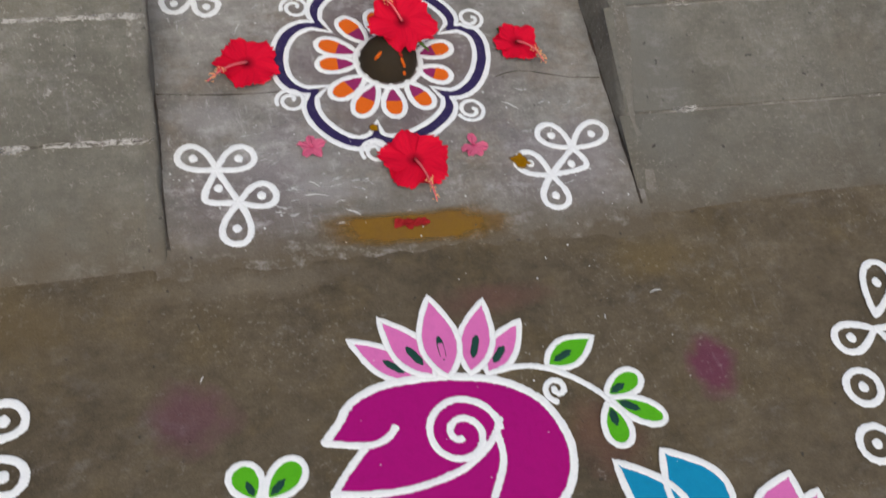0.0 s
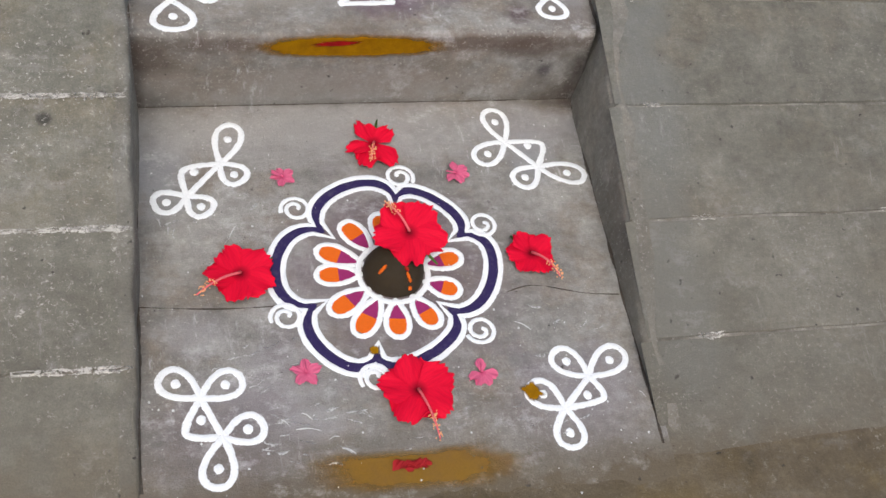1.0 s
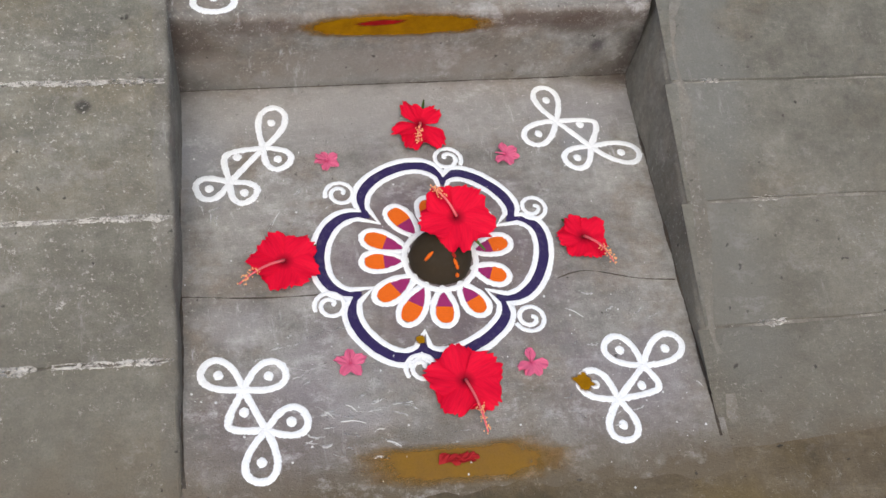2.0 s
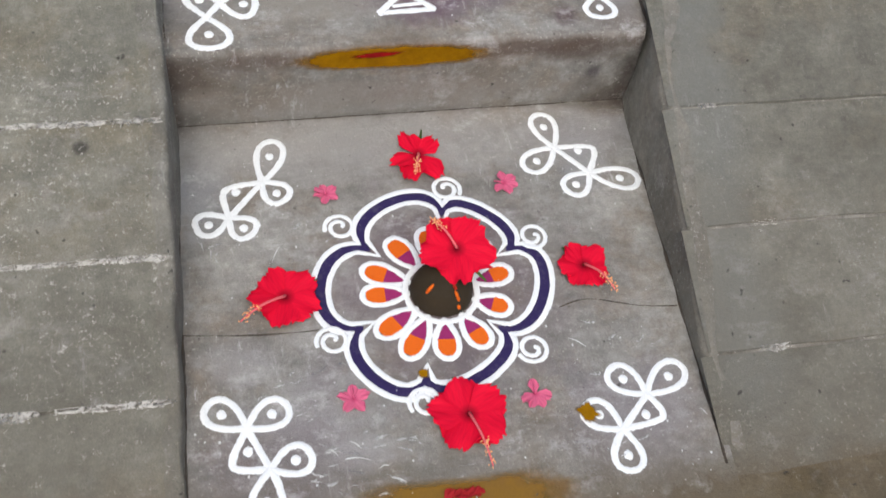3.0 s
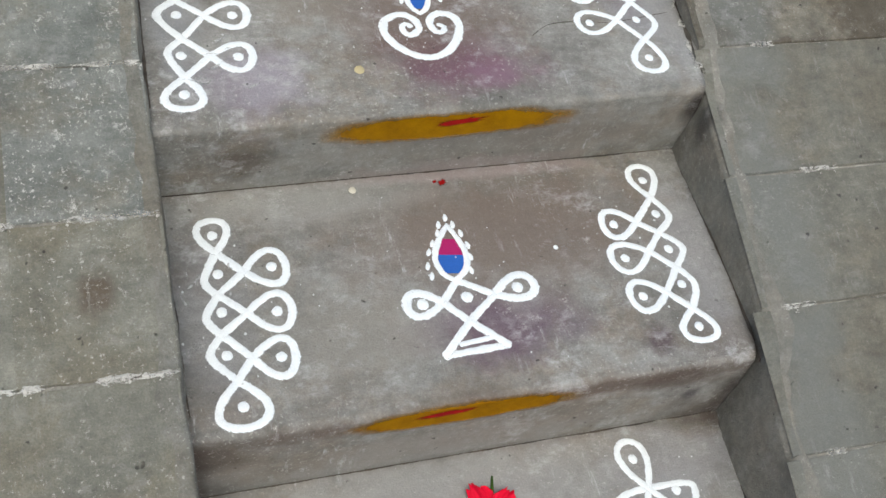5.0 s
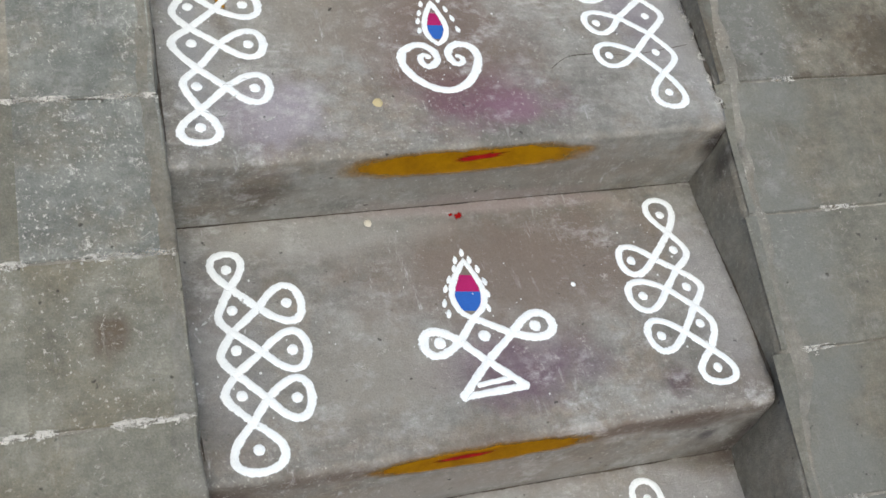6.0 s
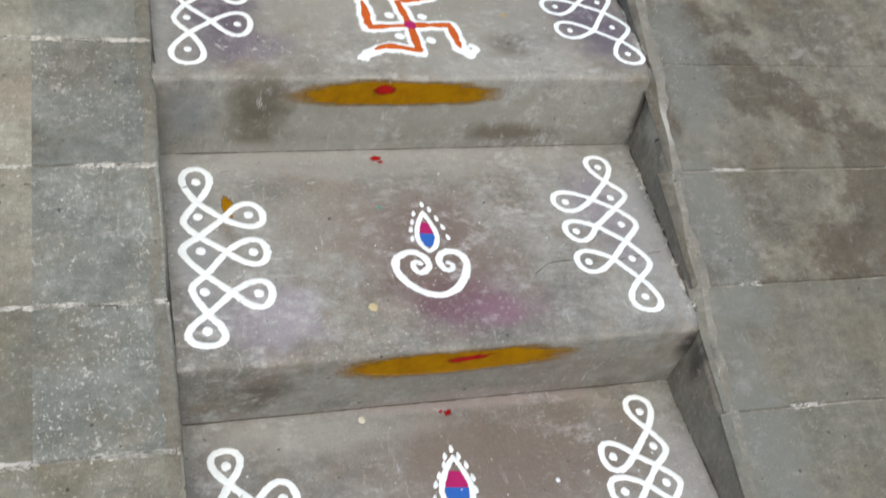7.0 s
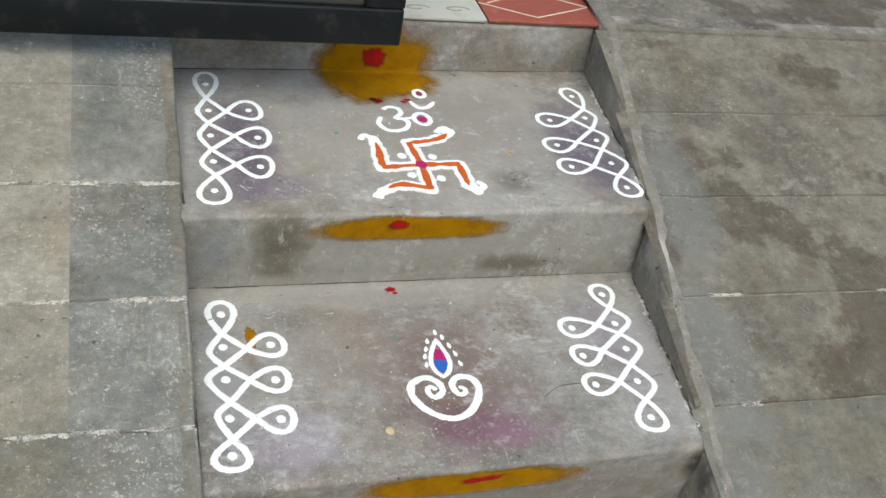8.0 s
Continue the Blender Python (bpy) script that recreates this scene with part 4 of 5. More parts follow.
def flame(k, base, tip, width, z, wicks):
    """A lamp's flame: white outline, crimson over blue, with a halo of dabs."""
    a, b = Vector(base), Vector(tip)
    out = leaf(a, b, width, 16, 0.72)
    bm = bmesh.new()
    stroke(bm, out, 0.0085, z + 0.0003, True, smooth=False)
    line = part("flame_line", bm, WHITE, k)
    d = b - a
    s = Vector((-d.y, d.x)).normalized()
    prof = lambda u: width * 0.8 * math.sin(math.pi * u ** 0.72)
    for name, m, u0, u1 in (("flame_root", BLUE, 0.12, 0.45), ("flame_tip", CRIMSON, 0.45, 0.74)):
        us = [u0 + (u1 - u0) * i / 8 for i in range(9)]
        bm = bmesh.new()
        fill(bm, [a + d * u + s * prof(u) for u in us] + [a + d * u - s * prof(u) for u in us[::-1]], z)
        part(name, bm, m, line)
    for c in wicks:
        away = (d.normalized() + (Vector(c) - (a + d * 0.5)).normalized() * -0.25).normalized() * 0.0045
        bm = bmesh.new()
        dot(bm, (0, 0), 0.0040, z)
        up, across_it = away.normalized(), Vector((-away.y, away.x)).normalized()
        for v in bm.verts:
            narrow = 1.0 - 0.35 * max(0.0, v.co.y / 0.0045)
            x, y = v.co.x * narrow, v.co.y * 1.75
            v.co.x, v.co.y = c[0] + across_it.x * x + up.x * y, c[1] + across_it.y * x + up.y * y
        part("dab", bm, WHITE, k)


def build_lamp_rangoli():
    z = 0.173
    k = thing("lamp_rangoli", "white lamp rangoli with a crimson and blue flame", "rangoli")
    w = 0.0125
    a, l, r, b = (0.372, 0.936), (0.344, 0.901), (0.421, 0.905), (0.374, 0.865)
    bm = bmesh.new()
    for p, q in ((a, l), (a, r), (l, b), (r, b), (b, (0.327, 0.816)), (b, (0.418, 0.821)), ((0.327, 0.816), (0.418, 0.821))):
        stroke(bm, [p, q], w * 0.9, z)
    stroke(bm, [(0.352, 0.831), (0.400, 0.836)], 0.008, z)
    stroke(bm, drop(l, (0.315, 0.902), 1.8, 0.026), w, z, True)
    stroke(bm, drop(r, (0.457, 0.913), 1.7, 0.026), w, z, True)
    part("line", bm, WHITE, k)
    for c in ((0.315, 0.902), (0.457, 0.913), (0.380, 0.906)):
        bm = bmesh.new()
        dot(bm, c, 0.009, z)
        part("dot", bm, WHITE, k)
    flame(k, (0.369, 0.937), (0.382, 1.036), 0.0235, z, [(0.383, 1.050), (0.370, 1.038), (0.365, 1.023), (0.353, 1.005), (0.344, 0.990), (0.337, 0.966), (0.339, 0.948), (0.391, 1.036), (0.399, 1.019), (0.404, 0.996), (0.403, 0.975), (0.398, 0.951)])


def build_curl_lamp_rangoli():
    z = 0.328
    k = thing("lamp_rangoli", "white curled lamp rangoli with a small crimson and blue flame", "rangoli")
    bm = bmesh.new()
    stroke(bm, [(0.366, 1.296), (0.359, 1.301), (0.352, 1.293), (0.360, 1.276), (0.377, 1.288), (0.374, 1.311), (0.354, 1.323), (0.328, 1.308), (0.325, 1.278), (0.343, 1.247), (0.373, 1.228), (0.403, 1.233),
                (0.428, 1.259), (0.441, 1.293), (0.433, 1.316), (0.410, 1.320), (0.397, 1.303), (0.402, 1.282), (0.413, 1.280), (0.417, 1.291), (0.410, 1.296)], 0.0125, z, taper=0.7)
    part("line", bm, WHITE, k)
    flame(k, (0.387, 1.323), (0.396, 1.415), 0.0165, z, [(0.399, 1.435), (0.380, 1.413), (0.373, 1.393), (0.367, 1.375), (0.365, 1.354), (0.409, 1.422), (0.416, 1.400), (0.422, 1.379), (0.425, 1.354)])


def build_swastika_rangoli():
    """The old sign of good luck, four bent arms with curled ends, under a drawn syllable."""
    z = 0.485
    k = thing("swastika_rangoli", "white-edged orange auspicious four-armed rangoli with dots", "rangoli")
    burnt = powder("burnt_orange_powder", (0.52, 0.10, 0.012), (0.36, 0.09, 0.04), patchy=0.5)
    arms = [[(0.412, 1.810), (0.451, 1.817), (0.482, 1.830), (0.507, 1.856), (0.498, 1.871), (0.479, 1.853)],
            [(0.494, 1.734), (0.495, 1.693), (0.497, 1.659), (0.508, 1.646), (0.525, 1.661), (0.517, 1.674)],
            [(0.419, 1.652), (0.392, 1.661), (0.361, 1.665), (0.328, 1.645), (0.312, 1.632), (0.323, 1.628)],
            [(0.344, 1.723), (0.345, 1.754), (0.347, 1.790), (0.345, 1.825), (0.330, 1.839), (0.320, 1.825)]]
    hub = Vector((0.420, 1.732))
    for tail in arms:
        corner = Vector(tail[0])
        reach = [hub.lerp(corner, i / 5) for i in range(6)]
        out = [hub.lerp(corner, 1.09)] + reach[::-1]
        bm = bmesh.new()
        stroke(bm, out, 0.031, z)
        stroke(bm, tail[:3], 0.031, z)
        stroke(bm, tail[2:4], 0.024, z, taper=0.8)
        stroke(bm, tail[3:], 0.0135, z)
        dot(bm, tail[3], 0.012, z)
        line = part("arm_line", bm, WHITE, k)
        bm = bmesh.new()
        stroke(bm, reach, 0.0125, z + 0.0013, rough=0.5)
        stroke(bm, spline(tail[:4], False, 0.006)[:-3], 0.0125, z + 0.0013, taper=0.3, rough=0.5)
        part("arm_fill", bm, burnt, line)
    bm = bmesh.new()
    dot(bm, (0.420, 1.732), 0.012, z + 0.0025)
    part("centre_dot", bm, CRIMSON, k)
    for c in ((0.389, 1.765), (0.449, 1.762), (0.394, 1.699), (0.448, 1.688)):
        bm = bmesh.new()
        dot(bm, c, 0.0095, z)
        part("dot", bm, WHITE, k)


def build_syllable_rangoli():
    z = 0.485
    k = thing("sacred_syllable_rangoli", "white hand-drawn om sign with crimson dots", "rangoli")
    bm = bmesh.new()
    stroke(bm, [(0.388, 1.941), (0.401, 1.950), (0.418, 1.944), (0.421, 1.925), (0.406, 1.905), (0.421, 1.902), (0.429, 1.888), (0.419, 1.866), (0.398, 1.856), (0.378, 1.861), (0.368, 1.885), (0.376, 1.907)], 0.0105, z)
    stroke(bm, [(0.421, 1.903), (0.445, 1.908)], 0.009, z)
    ring = lambda c, r: [(c[0] + r * math.cos(a), c[1] + 1.35 * r * math.sin(a)) for a in [i * math.tau / 14 for i in range(14)]]
    stroke(bm, ring((0.461, 1.903), 0.0165), 0.0105, z, True)
    stroke(bm, [(0.452, 1.972), (0.463, 1.949), (0.482, 1.949), (0.501, 1.971)], 0.0115, z, taper=0.6)
    stroke(bm, ring((0.478, 2.006), 0.0115), 0.009, z, True)
    part("line", bm, WHITE, k)
    for c, r in (((0.461, 1.903), 0.0105), ((0.478, 2.006), 0.006)):
        bm = bmesh.new()
        dot(bm, c, r, z)
        part("dot", bm, CRIMSON, k)


# where the drawings on the yard lie
YARD = Matrix.Translation((0.006, 0.0, -0.0015))


def build_lotus_rose():
    """The large drawing on the yard: a lotus on a rose, with leaves."""
    k = thing("lotus_rose_rangoli", "large rangoli of a pink lotus on a magenta rose", "rangoli")
    w = 0.0115
    for base, tip, wd, top in (((0.294, -0.208), (0.206, -0.132), 0.021, 0.0), ((0.396, -0.211), (0.465, -0.133), 0.021, 0.0), ((0.318, -0.205), (0.255, -0.104), 0.025, 0.0012), ((0.371, -0.208), (0.417, -0.092), 0.025, 0.0012), ((0.338, -0.210), (0.335, -0.077), 0.029, 0.0024)):
        out = leaf(base, tip, wd, 16, 0.8)
        bm = bmesh.new()
        fill(bm, out, top)
        petal = part("lotus_petal", bm, PINK, k)
        bm = bmesh.new()
        stroke(bm, out, 0.0085, top + 0.0002, True, smooth=False)
        part("lotus_line", bm, WHITE, petal)
        a, d = Vector(base), Vector(tip) - Vector(base)
        bm = bmesh.new()
        stroke(bm, [a + d * 0.22, a + d * 0.34, a + d * 0.48], 0.010 if wd < 0.03 else 0.021, top + 0.0003, taper=0.5)
        part("lotus_heart", bm, DARK_GREEN, petal)
    bm = bmesh.new()
    stroke(bm, [(0.337, -0.180), (0.337, -0.158)], 0.007, 0.0042)
    part("lotus_heart", bm, PINK, k)
    outline = [(0.147, -0.281), (0.172, -0.254), (0.188, -0.232), (0.213, -0.217), (0.245, -0.208), (0.295, -0.205), (0.344, -0.209), (0.392, -0.219), (0.430, -0.235), (0.466, -0.266), (0.486, -0.312), (0.487, -0.354), (0.468, -0.398),
               (0.42, -0.436), (0.34, -0.450), (0.25, -0.430), (0.19, -0.392), (0.148, -0.354)]
    smooth_out = spline(outline, False, 0.012)
    bm = bmesh.new()
    fill(bm, smooth_out + [Vector((0.178, -0.322)), Vector((0.204, -0.296))], 0.0)
    part("rose_petals", bm, ROSE, k)
    for pts, wd in ((outline, 0.0115), ([(0.147, -0.281), (0.204, -0.293), (0.233, -0.287), (0.248, -0.272)], 0.010), ([(0.204, -0.293), (0.172, -0.325), (0.148, -0.354)], 0.010),
                    ([(0.148, -0.354), (0.20, -0.362), (0.26, -0.362), (0.33, -0.346), (0.378, -0.312), (0.397, -0.282)], 0.010), ([(0.388, -0.305), (0.386, -0.345), (0.360, -0.395)], 0.010),
                    (spiral((0.337, -0.296), 0.007, 0.058, 4.71, -1.75, 40), 0.010)):
        bm = bmesh.new()
        stroke(bm, pts, wd, 0.0004)
        part("rose_line", bm, WHITE, k)
    bm = bmesh.new()
    stroke(bm, [(0.405, -0.211), (0.440, -0.207), (0.478, -0.213), (0.518, -0.234), (0.550, -0.261), (0.565, -0.280)], 0.009, 0.0)
    part("stem", bm, WHITE, k)
    bm = bmesh.new()
    stroke(bm, spiral((0.492, -0.250), 0.003, 0.020, 2.6, 1.3), 0.009, 0.0)
    part("tendril", bm, WHITE, k)
    for base, tip, wd in (((0.487, -0.212), (0.570, -0.175), 0.022), ((0.563, -0.271), (0.622, -0.245), 0.018), ((0.568, -0.277), (0.640, -0.320), 0.017), ((0.562, -0.283), (0.566, -0.350), 0.019),
                          ((0.048, -0.345), (0.029, -0.294), 0.020), ((0.060, -0.347), (0.112, -0.300), 0.020)):
        out = leaf(base, tip, wd, 14, 0.85) if wd > 0.021 else spline(drop(base, tip, 1.0, wd * 1.25, 0.6), True, 0.006)
        bm = bmesh.new()
        fill(bm, out, 0.0)
        blade = part("leaf", bm, GREEN, k)
        bm = bmesh.new()
        stroke(bm, out, 0.009, 0.0, True, smooth=False)
        part("leaf_line", bm, WHITE, blade)
        a, d = Vector(base), Vector(tip) - Vector(base)
        bm = bmesh.new()
        stroke(bm, [a + d * 0.18, a + d * 0.34, a + d * 0.5], 0.010, 0.0001, taper=0.4)
        part("leaf_heart", bm, DARK_GREEN, blade)
    k.matrix_basis = YARD


def build_blue_flower():
    k = thing("flower_rangoli", "turquoise and pink petalled flower rangoli on the yard", "rangoli")
    for base, tip, wd, m in (((0.630, -0.50), (0.544, -0.370), 0.034, TEAL), ((0.680, -0.49), (0.618, -0.365), 0.045, TEAL), ((0.738, -0.52), (0.796, -0.429), 0.038, PINK), ((0.772, -0.54), (0.829, -0.460), 0.03, PINK)):
        out = leaf(base, tip, wd, 14, 0.8)
        bm = bmesh.new()
        fill(bm, out, 0.0)
        part("petal", bm, m, k)
        bm = bmesh.new()
        stroke(bm, out, 0.0105, 0.0, True, smooth=False)
        part("petal_line", bm, WHITE, k)
    k.matrix_basis = YARD


def build_yard_chains():
    for name, pts, lines in (("a", [((1.048, -0.203), (1.078, -0.145)), ((1.035, -0.225), (0.989, -0.235)), ((1.040, -0.225), (1.085, -0.255))], [((0.972, -0.318), 0.028), ((0.953, -0.408), 0.028)]),
                             ("b", [((-0.300, -0.205), (-0.259, -0.186)), ((-0.300, -0.240), (-0.261, -0.262))], [])):
        k = thing("looped_rangoli", "white looped chain rangoli on the yard", "rangoli", "looped chains on the yard")
        bm = bmesh.new()
        for a, b in pts:
            stroke(bm, drop(a, b, 1.6, 0.032), 0.0115, 0.0, True)
        for c, r in lines:
            stroke(bm, [(c[0] + r * math.cos(t), c[1] + r * math.sin(t)) for t in [i * math.tau / 14 for i in range(14)]], 0.0115, 0.0, True)
        part("line", bm, WHITE, k)
        for c in [b for a, b in pts] + [c for c, r in lines]:
            bm = bmesh.new()
            dot(bm, c, 0.0085, 0.0)
            part("dot", bm, WHITE, k)
        k.matrix_basis = YARD


# ---- turmeric and kumkum ----
def smear(name, label, at, rx, ry, material, where, turn=0.0, rim=0.25):
    """A thin patch of paste on a surface that where(u, v) gives as point and normal."""
    bm = bmesh.new()
    uv = bm.loops.layers.uv.new("UVMap")
    n, m = 64, 12
    rows, rs = [], []
    for j in range(m + 1):
        r = j / m
        row = []
        for i in range(n):
            a = i * math.tau / n
            k = r * (1 + rim * 0.5 * wob(math.cos(a) * 2.2 + at[0] * 9, math.sin(a) * 2.2, at[1] * 7))
            ca, sa = math.cos(a), math.sin(a)
            sx, sy = rx * k * math.copysign(abs(ca) ** 0.62, ca), ry * k * math.copysign(abs(sa) ** 0.8, sa)
            p, d = where(at[0] + sx * math.cos(turn) - sy * math.sin(turn), at[1] + sx * math.sin(turn) + sy * math.cos(turn))
            row.append(p + d * 0.0007)
        rows.append(row)
    vs = grid(bm, rows, closed=True)
    look_up = {v: j / m for j, row in enumerate(vs) for v in row}
    for f in bm.faces:
        for loop in f.loops:
            loop[uv].uv = (look_up[loop.vert], 0.5)
    bmesh.ops.recalc_face_normals(bm, faces=bm.faces)
    ob = new(name, mesh_of(name, bm, material))
    return tagged(ob, label, name.replace("_", " "))


def flat(z):
    return lambda x, y: (Vector((x, y, z)), Vector((0, 0, 1)))


def corner_back(z, y0):
    """The back of the top tread and the riser above it."""
    def where(x, s):
        if s < 0:
            return Vector((x, y0 + s, z)), Vector((0, 0, 1))
        return Vector((x, y0, z + s)), Vector((0, -1, 0))
    return where


def build_smears():
    rid = "mustard-yellow turmeric smear along the worn nose of a step"
    red = "small dab of red kumkum powder on yellow turmeric"
    for k, x, half, s, tall, kx in ((0, 0.340, 0.168, -0.025, 0.025, 0.315), (1, 0.384, 0.200, -0.029, 0.027, 0.40), (2, 0.366, 0.195, -0.031, 0.028, 0.345)):
        where = lambda u, v, k=k: nose_profile(k, u, v)
        smear("turmeric_smear", rid, (x, s), half, tall, TURMERIC, where, 0.0, 0.25)
        top = lambda u, v, k=k: (nose_profile(k, u, v)[0] + nose_profile(k, u, v)[1] * 0.0007, nose_profile(k, u, v)[1])
        smear("kumkum_dab", red, (kx, s + 0.008), 0.040 if k < 2 else 0.020, 0.0065 if k < 2 else 0.011, KUMKUM, top, 0.06, 0.8)
    smear("turmeric_smear", "faded yellow turmeric smear on the front of the lowest tread", (0.345, 0.048), 0.165, 0.036, FADED, flat(0.0), -0.03, 0.5)
    back = corner_back(0.485, 2.098)
    smear("turmeric_smear", "round yellow turmeric patch over the back of the top tread", (0.39, -0.01), 0.145, 0.125, TURMERIC, back, 0.3, 0.4)
    lifted = lambda u, v: (back(u, v)[0] + back(u, v)[1] * 0.0007, back(u, v)[1])
    smear("kumkum_dab", "round dab of red kumkum powder in the turmeric patch", (0.392, 0.035), 0.03, 0.026, KUMKUM, lifted, 0, 0.6)
    for x, y, z, r in ((0.395, 1.118, 0.173, 0.006), (0.384, 1.121, 0.173, 0.003), (0.343, 1.556, 0.328, 0.008), (0.350, 1.546, 0.328, 0.004), (0.384, 1.973, 0.485, 0.010), (0.374, 1.980, 0.485, 0.007), (0.447, 1.980, 0.485, 0.007), (0.438, 1.972, 0.485, 0.006)):
        smear("kumkum_dab", "small spilt dab of red kumkum powder on the tread", (x, y), r * 1.3, r, KUMKUM, flat(z), 0.3, 1.0)
    smear("turmeric_smear", "small yellow turmeric spot on a white loop", (0.548, 0.153), 0.014, 0.018, TURMERIC, flat(0.0024), 0.5, 0.8)
    smear("turmeric_smear", "faint yellow turmeric spot beside a white loop", (0.078, 1.44), 0.010, 0.03, TURMERIC, flat(0.328), 0, 0.8)
    smear("turmeric_smear", "tiny yellow turmeric spot on the white line", (0.320, 0.243), 0.008, 0.008, TURMERIC, flat(0.003), 0, 0.6)


# ---- flowers ----
def petal_mesh(length, width, ruffle, cup, seed):
    """A fan-shaped petal with a crinkled, wavy rim."""
    bm = bmesh.new()
    rows = []
    n, m = 14, 18
    for i in range(n + 1):
        u = i / n
        row = []
        for j in range(m + 1):
            v = 2 * j / m - 1
            half = width * (0.14 + 0.86 * math.sin(min(1.0, u / 0.78) * math.pi / 2) ** 1.15)
            reach = length * (u * (1 - 0.36 * abs(v) ** 2.4 * u) + 0.035 * u * u * wob(v * 5, seed, 0, 2.2) + 0.16 * u ** 4 * wob(v * 7, seed) + 0.08 * u ** 6 * wob(v * 19, seed))
            x = half * v * (1 - 0.10 * max(0.0, (u - 0.78) / 0.22) ** 2) + 0.03 * width * wob(u * 5, v * 2, seed)
            z = cup * u * (1 - 0.6 * u) + ruffle * u * u * (0.5 * math.sin(v * 5 + seed) + 0.8 * wob(v * 4, u * 2, seed)) + 0.004 * length * math.cos(v * 9) * (1 - u) * u
            row.append((x, reach, z))
        rows.append(row)
    grid(bm, rows)
    bmesh.ops.recalc_face_normals(bm, faces=bm.faces)
    return bm


def ball(bm, c, r):
    bmesh.ops.create_icosphere(bm, subdivisions=1, radius=r, matrix=Matrix.Translation(c))


def tube(bm, pts, radii, n=8):
    rows = []
    for i, p in enumerate(pts):
        d = (Vector(pts[min(i + 1, len(pts) - 1)]) - Vector(pts[max(i - 1, 0)])).normalized()
        a = d.orthogonal().normalized()
        b = d.cross(a)
        rows.append([Vector(p) + (a * math.cos(t) + b * math.sin(t)) * radii[i] for t in [k * math.tau / n for k in range(n)]])
    vs = grid(bm, rows, closed=True)
    bm.faces.new(vs[0][::-1])
    bm.faces.new(vs[-1])


def hibiscus(at, turn, size, lean, label, angles=(90, 162, 234, 306, 18), scale=(1, 1, 1, 1, 1), stamen=1.2, tilt=(0, 0), lift=0.007, wide=0.54):
    """A red hibiscus that lies face up, its stamen column leaning towards lean (degrees)."""
    f = thing("hibiscus_flower", label, "flower", "red hibiscus flowers on the wide tread")
    for i, (a, s) in enumerate(zip(angles, scale)):
        bm = petal_mesh(size * s, size * wide * s, size * 0.11, size * 0.10, i * 2.3 + at[0] * 40)
        p = part("petal", bm, RED_PETAL, f)
        p.matrix_basis = Matrix.Translation((0, 0, 0.0004 * i)) @ pose(0, 0, 0, 2, 6, a + turn - 90)
    d = Vector((math.cos(radians(lean)), math.sin(radians(lean))))
    long = size * 1.25 * stamen
    pts = [Vector((d.x * long * u, d.y * long * u, 0.005 + 0.016 * math.sin(u * 2.6))) for u in [i / 9 for i in range(10)]]
    bm = bmesh.new()
    tube(bm, pts, [0.0022 - 0.0001 * i for i in range(10)])
    column = part("stamen_column", bm, STAMEN, f, "pink stamen column")
    rnd = random.Random(int(at[0] * 1000))
    bm = bmesh.new()
    for i in range(46):
        u = rnd.uniform(0.55, 1.0)
        c = Vector((d.x * long * u, d.y * long * u, 0.005 + 0.016 * math.sin(u * 2.6)))
        o = Vector((rnd.gauss(0, 1), rnd.gauss(0, 1), rnd.gauss(0.3, 1))).normalized() * rnd.uniform(0.0035, 0.0075)
        ball(bm, c + o, rnd.uniform(0.0010, 0.0016))
    part("pollen_tuft", bm, POLLEN, column, "yellow-pink grains of pollen")
    bm = bmesh.new()
    back = Vector((-d.x, -d.y, 0)) * size
    tube(bm, [Vector((0, 0, -0.004)), Vector((0, 0, -0.005)) + back * 0.25, Vector((0, 0, -0.006)) + back * 1.12], [0.005, 0.0042, 0.0015])
    part("calyx", bm, SEPAL, f, "green calyx")
    f.matrix_basis = Matrix.Translation((at[0], at[1], at[2] + lift)) @ pose(0, 0, 0, tilt[0], tilt[1], 0)
    return f


def small_flower(at, turn, size, angles, label):
    f = thing("pink_flower", label, "flower", "small pink flowers on the wide tread")
    for i, a in enumerate(angles):
        bm = petal_mesh(size, size * 0.36, size * 0.10, size * 0.22, i * 1.7 + at[0] * 50)
        p = part("petal", bm, PINK_PETAL, f)
        p.matrix_basis = Matrix.Translation((0, 0, 0.0006 * i)) @ pose(0, 0, 0, 0, 8, a + turn - 90)
    bm = bmesh.new()
    tube(bm, [Vector((0, 0, 0.003)), Vector((0, size * 0.3, 0.002)), Vector((0, size * 0.7, 0.0005))], [0.0022, 0.0016, 0.0012])
    p = part("flower_tube", bm, PINK_PETAL, f)
    p.matrix_basis = pose(0, 0, 0, 0, 0, turn)
    f.matrix_basis = Matrix.Translation((*at, 0.0045))


